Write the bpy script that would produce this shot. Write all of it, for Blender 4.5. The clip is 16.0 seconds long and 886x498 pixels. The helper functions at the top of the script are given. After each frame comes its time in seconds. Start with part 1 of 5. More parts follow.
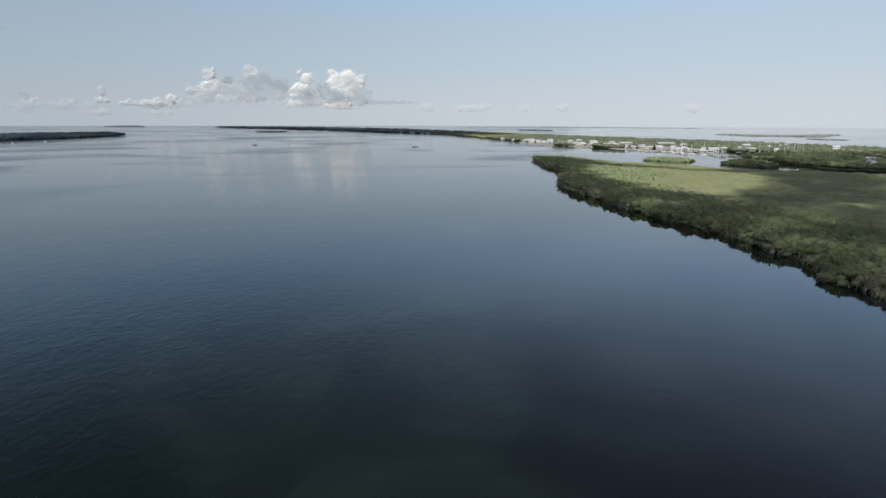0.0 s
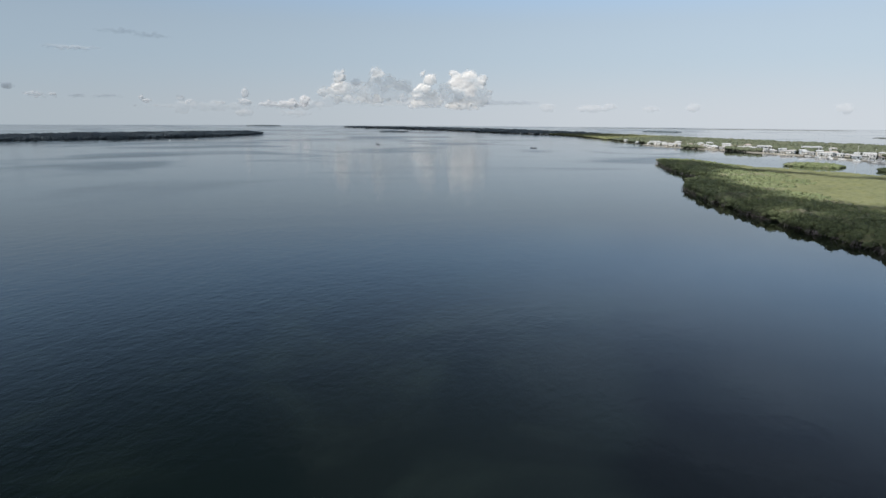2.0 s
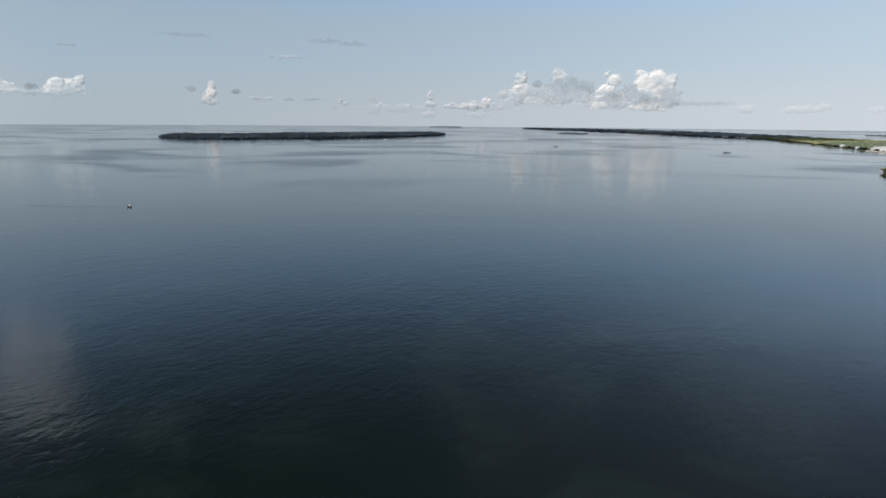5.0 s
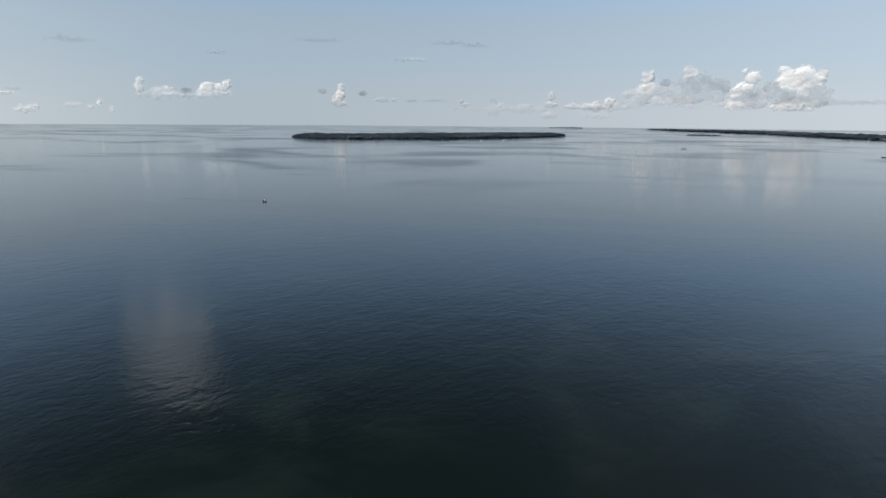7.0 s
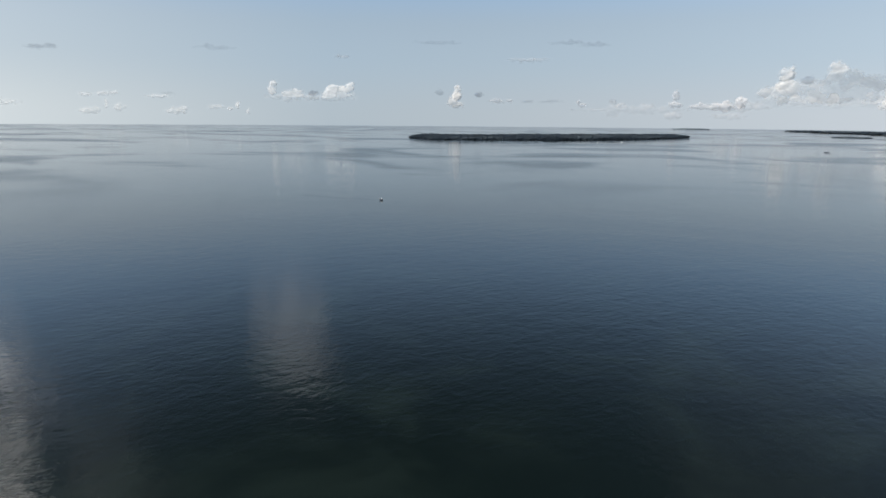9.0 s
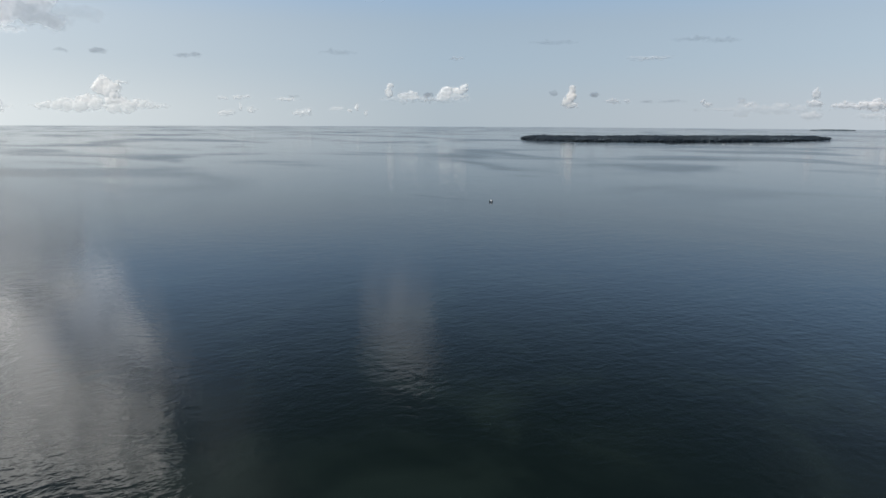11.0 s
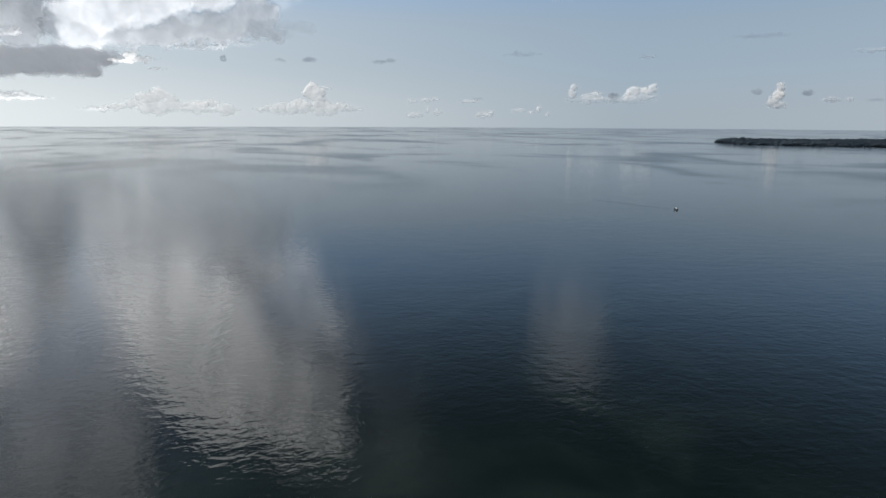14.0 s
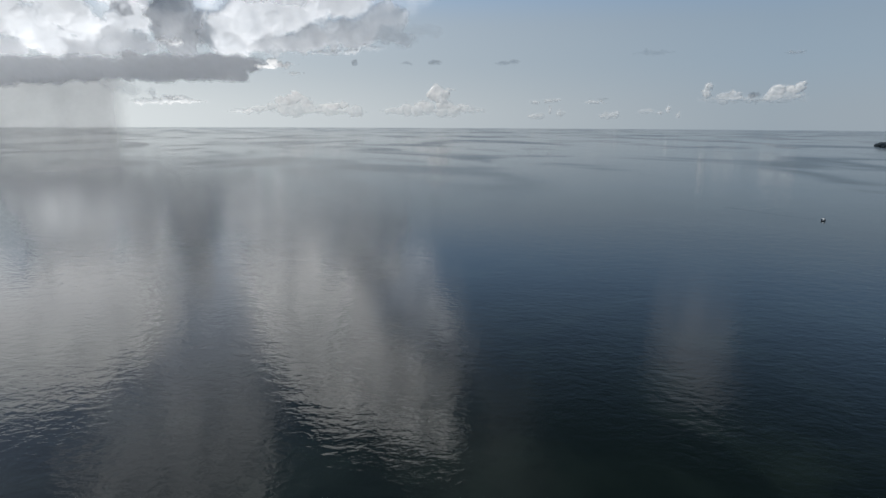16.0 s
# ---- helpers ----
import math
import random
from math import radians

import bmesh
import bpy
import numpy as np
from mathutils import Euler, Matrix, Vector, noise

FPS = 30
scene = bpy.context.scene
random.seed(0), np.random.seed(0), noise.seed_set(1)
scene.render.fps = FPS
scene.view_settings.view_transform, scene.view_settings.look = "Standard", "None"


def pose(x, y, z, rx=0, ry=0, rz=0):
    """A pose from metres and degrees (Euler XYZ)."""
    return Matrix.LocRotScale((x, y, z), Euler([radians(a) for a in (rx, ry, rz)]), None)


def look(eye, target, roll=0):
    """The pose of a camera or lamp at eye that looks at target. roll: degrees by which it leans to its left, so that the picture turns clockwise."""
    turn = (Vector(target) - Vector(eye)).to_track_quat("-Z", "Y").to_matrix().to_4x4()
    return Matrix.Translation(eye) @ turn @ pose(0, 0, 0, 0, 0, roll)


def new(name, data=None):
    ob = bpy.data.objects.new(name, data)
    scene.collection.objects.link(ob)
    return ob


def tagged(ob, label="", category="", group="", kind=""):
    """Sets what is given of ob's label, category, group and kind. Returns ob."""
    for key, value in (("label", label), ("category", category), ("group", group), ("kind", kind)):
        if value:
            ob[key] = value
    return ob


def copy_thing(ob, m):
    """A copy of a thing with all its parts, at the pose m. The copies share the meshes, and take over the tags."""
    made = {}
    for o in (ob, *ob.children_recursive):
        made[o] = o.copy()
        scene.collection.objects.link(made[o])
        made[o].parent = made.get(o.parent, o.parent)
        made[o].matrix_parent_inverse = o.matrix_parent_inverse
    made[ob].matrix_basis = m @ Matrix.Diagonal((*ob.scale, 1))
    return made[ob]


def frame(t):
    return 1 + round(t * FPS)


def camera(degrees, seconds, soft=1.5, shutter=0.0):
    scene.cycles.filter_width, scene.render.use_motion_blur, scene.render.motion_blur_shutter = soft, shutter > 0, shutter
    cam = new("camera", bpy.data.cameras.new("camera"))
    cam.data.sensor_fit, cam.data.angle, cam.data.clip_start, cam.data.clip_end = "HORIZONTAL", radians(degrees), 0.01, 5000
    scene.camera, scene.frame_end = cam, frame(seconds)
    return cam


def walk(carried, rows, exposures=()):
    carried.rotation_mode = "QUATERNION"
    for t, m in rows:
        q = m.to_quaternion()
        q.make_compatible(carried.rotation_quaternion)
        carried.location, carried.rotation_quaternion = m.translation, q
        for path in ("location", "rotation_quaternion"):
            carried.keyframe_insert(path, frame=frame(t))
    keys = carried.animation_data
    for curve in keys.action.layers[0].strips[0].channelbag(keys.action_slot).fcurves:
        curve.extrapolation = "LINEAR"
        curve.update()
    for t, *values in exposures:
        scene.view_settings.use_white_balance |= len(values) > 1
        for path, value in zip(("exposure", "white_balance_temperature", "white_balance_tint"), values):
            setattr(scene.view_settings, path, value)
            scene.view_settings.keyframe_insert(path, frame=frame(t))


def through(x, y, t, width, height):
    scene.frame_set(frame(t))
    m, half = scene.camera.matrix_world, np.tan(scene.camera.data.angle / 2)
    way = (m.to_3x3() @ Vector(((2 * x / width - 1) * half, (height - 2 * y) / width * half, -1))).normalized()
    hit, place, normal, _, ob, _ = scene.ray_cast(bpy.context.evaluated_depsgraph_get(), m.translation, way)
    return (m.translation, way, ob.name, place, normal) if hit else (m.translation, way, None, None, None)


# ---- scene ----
# The camera: a drone that hovers 40 m over the bay and turns to its left.
cam = camera(72.95, 16.0, soft=1.55)
EXPOSURE = 0.6
# seconds, x, y, z, heading (degrees to the left of +y), pitch, lean to the right
ROWS = [
    (0.0, 0.00, 0.00, 40.00, 0.00, -12.07, -0.15),
    (0.5, -0.01, 0.04, 40.07, 2.77, -12.07, -0.20),
    (1.0, -0.01, 0.08, 40.15, 5.54, -12.07, -0.24),
    (1.5, -0.01, 0.10, 40.22, 8.32, -12.07, -0.29),
    (2.0, 0.02, 0.10, 40.30, 11.08, -12.07, -0.34),
    (2.5, 0.05, 0.09, 40.37, 13.83, -12.07, -0.37),
    (3.0, 0.09, 0.06, 40.44, 16.59, -12.07, -0.40),
    (3.5, 0.13, 0.01, 40.52, 19.36, -12.06, -0.42),
    (4.0, 0.15, -0.04, 40.59, 22.14, -12.04, -0.44),
    (6.5, -0.12, -0.19, 40.93, 35.98, -12.06, -0.44),
    (7.0, -0.23, -0.20, 40.99, 38.77, -12.06, -0.46),
    (7.5, -0.35, -0.20, 41.06, 41.55, -12.06, -0.48),
    (8.0, -0.48, -0.20, 41.12, 44.28, -12.06, -0.49),
    (8.5, -0.61, -0.19, 41.19, 46.93, -12.06, -0.48),
    (9.0, -0.74, -0.18, 41.25, 49.47, -12.06, -0.46),
    (11.5, -1.52, 0.13, 41.57, 62.72, -12.02, -0.28),
    (12.0, -1.71, 0.23, 41.64, 65.52, -12.01, -0.27),
    (12.5, -1.89, 0.33, 41.70, 68.32, -12.00, -0.26),
    (13.0, -2.08, 0.44, 41.77, 71.13, -11.99, -0.25),
    (13.5, -2.27, 0.56, 41.83, 73.94, -11.98, -0.26),
    (14.0, -2.45, 0.69, 41.90, 76.75, -11.97, -0.26),
    (14.5, -2.64, 0.83, 41.97, 79.57, -11.96, -0.27),
    (15.0, -2.82, 0.98, 42.03, 82.38, -11.94, -0.27),
    (15.5, -3.01, 1.12, 42.10, 85.21, -11.93, -0.27),
    (16.0, -3.20, 1.26, 42.17, 88.06, -11.91, -0.26),
]
walk(cam, [(t, pose(x, y, z, 90 + pitch, 0, yaw) @ pose(0, 0, 0, 0, 0, -lean)) for t, x, y, z, yaw, pitch, lean in ROWS],
     [(t, EXPOSURE + e, k, 9) for t, e, k in ((0, -0.08, 6200), (3.5, -0.02, 6200), (7, 0.04, 6230), (9, 0.10, 6230), (12.5, -0.02, 6150), (14, -0.14, 6090), (16, -0.36, 6080))])

scene.cycles.transparent_max_bounces = 32      # the clouds are many thin layers

# ---- sky and sun ----
SUN_AZ, SUN_EL = 150.0, 56.0     # degrees left of +y, and above the horizon
sun_way = Vector((-math.sin(radians(SUN_AZ)) * math.cos(radians(SUN_EL)), math.cos(radians(SUN_AZ)) * math.cos(radians(SUN_EL)), math.sin(radians(SUN_EL))))
sun = new("sun", bpy.data.lights.new("sun", "SUN"))
sun.data.energy, sun.data.angle, sun.data.color = 5.0, radians(0.53), (1.0, 0.95, 0.88)
sun.matrix_world = look(sun_way * 900, (0, 0, 0))

world = bpy.data.worlds.new("sky")
scene.world = world
world.use_nodes = True
wn, wl = world.node_tree.nodes, world.node_tree.links
wn.clear()
SKY_STRENGTH = 0.071
w_out, w_bg = wn.new("ShaderNodeOutputWorld"), wn.new("ShaderNodeBackground")
w_sky, w_co = wn.new("ShaderNodeTexSky"), wn.new("ShaderNodeTexCoord")
w_sky.sky_type, w_sky.sun_disc = "NISHITA", False
w_sky.sun_elevation, w_sky.sun_rotation = radians(SUN_EL), radians(-SUN_AZ)
w_sky.altitude, w_sky.air_density, w_sky.dust_density, w_sky.ozone_density = 40, 1.0, 2.0, 1.0
w_sep, w_com = wn.new("ShaderNodeSeparateXYZ"), wn.new("ShaderNodeCombineXYZ")
w_up, w_max = wn.new("ShaderNodeMath"), wn.new("ShaderNodeMath")
w_up.operation, w_up.inputs[1].default_value = "ADD", 0.010       # the sea's rim lies a little under eye level
w_max.operation, w_max.inputs[1].default_value = "MAXIMUM", 0.004
w_haze, w_mix = wn.new("ShaderNodeMapRange"), wn.new("ShaderNodeMix")
w_haze.interpolation_type = "SMOOTHERSTEP"
w_haze.inputs["From Min"].default_value, w_haze.inputs["From Max"].default_value = -0.01, 0.50
w_haze.inputs["To Min"].default_value, w_haze.inputs["To Max"].default_value = 0.90, 0.0
w_mix.data_type = "RGBA"
HAZE = (4.6, 5.55, 6.4, 1)
w_mix.inputs[7].default_value = HAZE
w_bg.inputs["Strength"].default_value = SKY_STRENGTH
wl.new(w_co.outputs["Generated"], w_sep.inputs[0])
wl.new(w_sep.outputs["X"], w_com.inputs["X"])
wl.new(w_sep.outputs["Y"], w_com.inputs["Y"])
wl.new(w_sep.outputs["Z"], w_up.inputs[0])
wl.new(w_up.outputs[0], w_max.inputs[0])
wl.new(w_max.outputs[0], w_com.inputs["Z"])
wl.new(w_com.outputs[0], w_sky.inputs[0])
wl.new(w_max.outputs[0], w_haze.inputs["Value"])
wl.new(w_haze.outputs[0], w_mix.inputs["Factor"])
wl.new(w_sky.outputs[0], w_mix.inputs[6])
# air scatters most towards and away from the sun, least across
w_dot, w_sq, w_ph, w_mul = wn.new("ShaderNodeVectorMath"), wn.new("ShaderNodeMath"), wn.new("ShaderNodeMath"), wn.new("ShaderNodeVectorMath")
w_dot.operation, w_sq.operation, w_ph.operation, w_mul.operation = "DOT_PRODUCT", "POWER", "MULTIPLY_ADD", "SCALE"
w_dot.inputs[1].default_value = (-math.sin(radians(SUN_AZ)), math.cos(radians(SUN_AZ)), 0)
w_sq.inputs[1].default_value, w_ph.inputs[1].default_value, w_ph.inputs[2].default_value = 2, 0.40, 0.83
wl.new(w_co.outputs["Generated"], w_dot.inputs[0])
wl.new(w_dot.outputs["Value"], w_sq.inputs[0])
wl.new(w_sq.outputs[0], w_ph.inputs[0])
w_warm, w_cl = wn.new("ShaderNodeMix"), wn.new("ShaderNodeMath")
w_warm.data_type, w_cl.operation, w_cl.inputs[1].default_value = "RGBA", "MULTIPLY", 0.9
w_cl.use_clamp = True
w_warm.inputs[6].default_value, w_warm.inputs[7].default_value = HAZE, (7.1, 7.15, 6.9, 1)
wl.new(w_dot.outputs["Value"], w_cl.inputs[0])
wl.new(w_cl.outputs[0], w_warm.inputs[0])
w_grey, w_neg = wn.new("ShaderNodeMix"), wn.new("ShaderNodeMath")
w_grey.data_type, w_neg.operation, w_neg.inputs[1].default_value = "RGBA", "MULTIPLY", -0.95
w_neg.use_clamp = True
w_grey.inputs[7].default_value = (4.36, 4.97, 5.48, 1)
wl.new(w_dot.outputs["Value"], w_neg.inputs[0])
wl.new(w_neg.outputs[0], w_grey.inputs[0])
wl.new(w_warm.outputs[2], w_grey.inputs[6])
w_clear, w_blue = wn.new("ShaderNodeMapRange"), wn.new("ShaderNodeMix")      # clear blue above the low haze
w_clear.interpolation_type, w_blue.data_type = "SMOOTHSTEP", "RGBA"
for k, v in (("From Min", 0.14), ("From Max", 0.25), ("To Min", 0.0), ("To Max", 1.0)):
    w_clear.inputs[k].default_value = v
w_blue.inputs[7].default_value = (4.0, 6.3, 9.2, 1)
wl.new(w_sep.outputs["Z"], w_clear.inputs["Value"])
wl.new(w_clear.outputs[0], w_blue.inputs[0])
wl.new(w_grey.outputs[2], w_blue.inputs[6])
wl.new(w_blue.outputs[2], w_mix.inputs[7])
w_low, w_pink = wn.new("ShaderNodeMapRange"), wn.new("ShaderNodeMix")
w_low.interpolation_type, w_pink.data_type = "SMOOTHSTEP", "RGBA"
for k, v in (("From Min", 0.0), ("From Max", 0.10), ("To Min", 0.70), ("To Max", 0.0)):
    w_low.inputs[k].default_value = v
wl.new(w_sep.outputs["Z"], w_low.inputs["Value"])
w_glow = wn.new("ShaderNodeMix")
w_glow.data_type = "RGBA"
w_glow.inputs[7].default_value = (9.8, 9.75, 9.1, 1)
wl.new(w_cl.outputs[0], w_glow.inputs[0])
w_rose = wn.new("ShaderNodeMix")                                             # pinkish away from the sun, bluish across it
w_rose.data_type = "RGBA"
w_rose.inputs[6].default_value, w_rose.inputs[7].default_value = (4.95, 5.45, 5.70, 1), (5.36, 5.36, 5.42, 1)
wl.new(w_neg.outputs[0], w_rose.inputs[0])
wl.new(w_rose.outputs[2], w_glow.inputs[6])
wl.new(w_glow.outputs[2], w_pink.inputs[7])
wl.new(w_low.outputs[0], w_pink.inputs[0])
wl.new(w_mix.outputs[2], w_pink.inputs[6])
wl.new(w_pink.outputs[2], w_mul.inputs[0])
# the high sky across the sun is deepest
w_hi, w_across, w_deep, w_all = wn.new("ShaderNodeMapRange"), wn.new("ShaderNodeMath"), wn.new("ShaderNodeMath"), wn.new("ShaderNodeMath")
w_hi.interpolation_type = "SMOOTHSTEP"
for k, v in (("From Min", 0.27), ("From Max", 0.54), ("To Min", 0.0), ("To Max", 0.88)):
    w_hi.inputs[k].default_value = v
w_across.operation, w_across.inputs[0].default_value = "SUBTRACT", 1.0
w_deep.operation, w_deep.inputs[1].default_value, w_deep.inputs[2].default_value = "MULTIPLY_ADD", -1.0, 1.0
w_all.operation = "MULTIPLY"
w_prod = wn.new("ShaderNodeMath")
w_prod.operation = "MULTIPLY"
wl.new(w_sep.outputs["Z"], w_hi.inputs["Value"])
wl.new(w_sq.outputs[0], w_across.inputs[1])
wl.new(w_hi.outputs[0], w_prod.inputs[0])
wl.new(w_across.outputs[0], w_prod.inputs[1])
wl.new(w_prod.outputs[0], w_deep.inputs[0])
wl.new(w_ph.outputs[0], w_all.inputs[0])
wl.new(w_deep.outputs[0], w_all.inputs[1])
wl.new(w_all.outputs[0], w_mul.inputs["Scale"])
wl.new(w_mul.outputs[0], w_bg.inputs["Color"])
wl.new(w_bg.outputs[0], w_out.inputs["Surface"])


# ---- materials ----
class Mat:
    """A node material with a few short cuts."""

    def __init__(self, name):
        self.m = bpy.data.materials.new(name)
        self.m.use_nodes = True
        self.n, self.l = self.m.node_tree.nodes, self.m.node_tree.links
        self.b = self.n["Principled BSDF"]
        self.out = self.n["Material Output"]
        self.geo = self.n.new("ShaderNodeNewGeometry")

    def link(self, a, b):
        self.l.new(a, b)

    def place(self, scale=(1, 1, 1), turn=0.0):
        rt, mp = self.n.new("ShaderNodeMapping"), self.n.new("ShaderNodeMapping")
        rt.inputs["Rotation"].default_value = (0, 0, radians(turn))
        mp.inputs["Scale"].default_value = scale
        self.link(self.geo.outputs["Position"], rt.inputs[0])
        self.link(rt.outputs[0], mp.inputs[0])
        return mp.outputs[0]

    def noise(self, scale, detail=3.0, rough=0.55, co=None, distort=0.0):
        t = self.n.new("ShaderNodeTexNoise")
        t.inputs["Scale"].default_value, t.inputs["Detail"].default_value = scale, detail
        t.inputs["Roughness"].default_value, t.inputs["Distortion"].default_value = rough, distort
        self.link(co or self.geo.outputs["Position"], t.inputs["Vector"])
        return t.outputs["Fac"]

    def math(self, op, a, b=None, c=None):
        t = self.n.new("ShaderNodeMath")
        t.operation = op
        for i, v in enumerate((a, b, c)):
            if v is None:
                continue
            if isinstance(v, (int, float)):
                t.inputs[i].default_value = v
            else:
                self.link(v, t.inputs[i])
        return t.outputs[0]

    def ramp(self, fac, lo, hi, a=0.0, b=1.0):
        t = self.n.new("ShaderNodeMapRange")
        t.interpolation_type = "SMOOTHSTEP"
        for k, v in (("From Min", lo), ("From Max", hi), ("To Min", a), ("To Max", b)):
            t.inputs[k].default_value = v
        self.link(fac, t.inputs["Value"])
        return t.outputs[0]

    def mix(self, fac, a, b):
        t = self.n.new("ShaderNodeMix")
        t.data_type = "RGBA"
        if isinstance(fac, (int, float)):
            t.inputs[0].default_value = fac
        else:
            self.link(fac, t.inputs[0])
        for i, v in ((6, a), (7, b)):
            if isinstance(v, tuple):
                t.inputs[i].default_value = (*v, 1)
            else:
                self.link(v, t.inputs[i])
        return t.outputs[2]

    def colour(self, c):
        self.link(c, self.b.inputs["Base Color"])

    def bump(self, height, distance, strength=1.0):
        t = self.n.new("ShaderNodeBump")
        t.inputs["Strength"].default_value, t.inputs["Distance"].default_value = strength, distance
        self.link(height, t.inputs["Height"])
        self.link(t.outputs[0], self.b.inputs["Normal"])
        return t.outputs[0]


def water_material(name, chop=1.0):
    k = Mat(name)
    dist = k.n.new("ShaderNodeVectorMath")
    dist.operation = "LENGTH"
    k.link(k.geo.outputs["Position"], dist.inputs[0])
    # long soft swell, wind ripples in two directions, fine chop; calm slicks far and wide
    swell = k.noise(0.12, 2.0, 0.5, k.place((1.7, 0.8, 1), 8))
    rip_a = k.noise(0.46, 2.2, 0.5, k.place((1.25, 0.75, 1), 14), 0.5)
    rip_b = k.noise(0.85, 2.0, 0.5, k.place((1.2, 0.8, 1), -12), 0.4)
    fine = k.noise(2.6, 2.0, 0.5, k.place((1.3, 0.8, 1), -4))
    slick = k.ramp(k.noise(0.006, 3.0, 0.55, k.place((0.5, 1.6, 1), -25), 0.6), 0.38, 0.62, 0.6, 1.1)
    h = k.math("MULTIPLY", swell, 0.09)
    h = k.math("MULTIPLY_ADD", rip_a, 0.092, h)
    h = k.math("MULTIPLY_ADD", rip_b, 0.048, h)
    h = k.math("MULTIPLY_ADD", fine, 0.006, h)
    sep = k.n.new("ShaderNodeSeparateXYZ")
    k.link(k.geo.outputs["Position"], sep.inputs[0])
    lee = k.ramp(k.math("MULTIPLY_ADD", sep.outputs["Y"], -0.22, sep.outputs["X"]), -95, 45, 1.0, 0.32)      # the water under the mangroves lies calm
    h = k.math("MULTIPLY", h, k.math("MULTIPLY", k.math("MULTIPLY", slick, lee), k.ramp(dist.outputs["Value"], 140, 1000, chop, 0.2 * chop)))
    k.bump(h, 0.55)
    bed = k.ramp(k.noise(0.035, 4.0, 0.6, None, 0.8), 0.45, 0.72)
    k.colour(k.mix(bed, (0.0023, 0.0044, 0.0041), (0.0050, 0.0084, 0.0074)))
    far = k.ramp(k.noise(0.0045, 3.5, 0.55, k.place((0.8, 1.2, 1), -20), 0.9), 0.47, 0.66, 0.04, 0.16)
    far = k.math("MULTIPLY", far, k.ramp(dist.outputs["Value"], 120, 700, 0.45, 1.0))
    far = k.math("ADD", far, k.ramp(dist.outputs["Value"], 160, 420, 0.0, 0.055))      # wavelets too small to see farther off
    far = k.math("MULTIPLY", far, k.math("MULTIPLY_ADD", lee, 0.85, 0.15))
    k.link(far, k.b.inputs["Roughness"])
    k.b.inputs["IOR"].default_value = 1.35
    if chop > 1:
        k.b.inputs["Roughness"].default_value = 0.2
        k.l.remove(k.b.inputs["Roughness"].links[0])
    return k.m


def foliage_material(name, dark, light, dry, size, dryness=0.62, mixed=0.45):
    k = Mat(name)
    big = k.ramp(k.noise(1 / (size * 7), 3.0, 0.6), 0.35, 0.68)
    small = k.ramp(k.noise(1 / size, 4.0, 0.65), 0.3, 0.7)
    c = k.mix(k.math("MULTIPLY_ADD", k.geo.outputs["Random Per Island"], mixed, k.math("MULTIPLY", small, 1 - mixed)), dark, light)
    c = k.mix(k.math("MULTIPLY", k.ramp(k.noise(1 / (size * 16), 4.0, 0.6), dryness - 0.08, dryness + 0.1), 0.75), c, dry)
    c = k.mix(k.math("MULTIPLY", big, 0.35), c, light)
    k.colour(c)
    k.b.inputs["Roughness"].default_value = 0.62
    k.b.inputs["Specular IOR Level"].default_value = 0.07
    k.bump(k.noise(3.0 / size, 3.0, 0.6), 0.25 * size, 0.5)
    return k.m


def plain_material(name, a, b, scale, rough=0.7, metal=0.0, relief=0.01):
    k = Mat(name)
    fac = k.math("MULTIPLY_ADD", k.noise(scale, 4.0, 0.6), 0.7, k.math("MULTIPLY", k.noise(scale * 9, 3.0, 0.6), 0.3))
    k.colour(k.mix(k.ramp(fac, 0.32, 0.68), a, b))
    k.b.inputs["Roughness"].default_value, k.b.inputs["Metallic"].default_value = rough, metal
    if relief:
        k.bump(k.noise(scale * 6, 4.0, 0.6), relief)
    return k.m


def cloud_material(name, cover, white=(0.95, 0.95, 0.95), grain=40.0, lo=0.30, hi=0.62, thin=0.25, through=0.5, fade=False, dense=None):
    """Sun-lit droplets: light scatters off and through. The thick value shifts the share through and so puts shade into
    folds and bases; the rim lets the sky show.
    """
    k = Mat(name)
    d, t, s = k.n.new("ShaderNodeBsdfDiffuse"), k.n.new("ShaderNodeBsdfTranslucent"), k.n.new("ShaderNodeBsdfTransparent")
    m1, m2 = k.n.new("ShaderNodeMixShader"), k.n.new("ShaderNodeMixShader")
    d.inputs["Color"].default_value = t.inputs["Color"].default_value = (*white, 1)
    m1.inputs[0].default_value = through
    if dense is not None:
        th = k.n.new("ShaderNodeAttribute")
        th.attribute_name = "thick"
        k.link(k.ramp(th.outputs["Fac"], 0.0, 1.0, through, dense), m1.inputs[0])
    k.link(d.outputs[0], m1.inputs[1])
    k.link(t.outputs[0], m1.inputs[2])
    fac = k.ramp(k.noise(1 / grain, 5.0, 0.65), lo, hi, thin * cover, cover)
    if fade:
        at = k.n.new("ShaderNodeAttribute")
        at.attribute_name = "fade"
        fac = k.math("MULTIPLY", fac, at.outputs["Fac"])
    k.link(fac, m2.inputs[0])
    k.link(s.outputs[0], m2.inputs[1])
    k.link(m1.outputs[0], m2.inputs[2])
    k.link(m2.outputs[0], k.out.inputs["Surface"])
    k.n.remove(k.b)
    return k.m


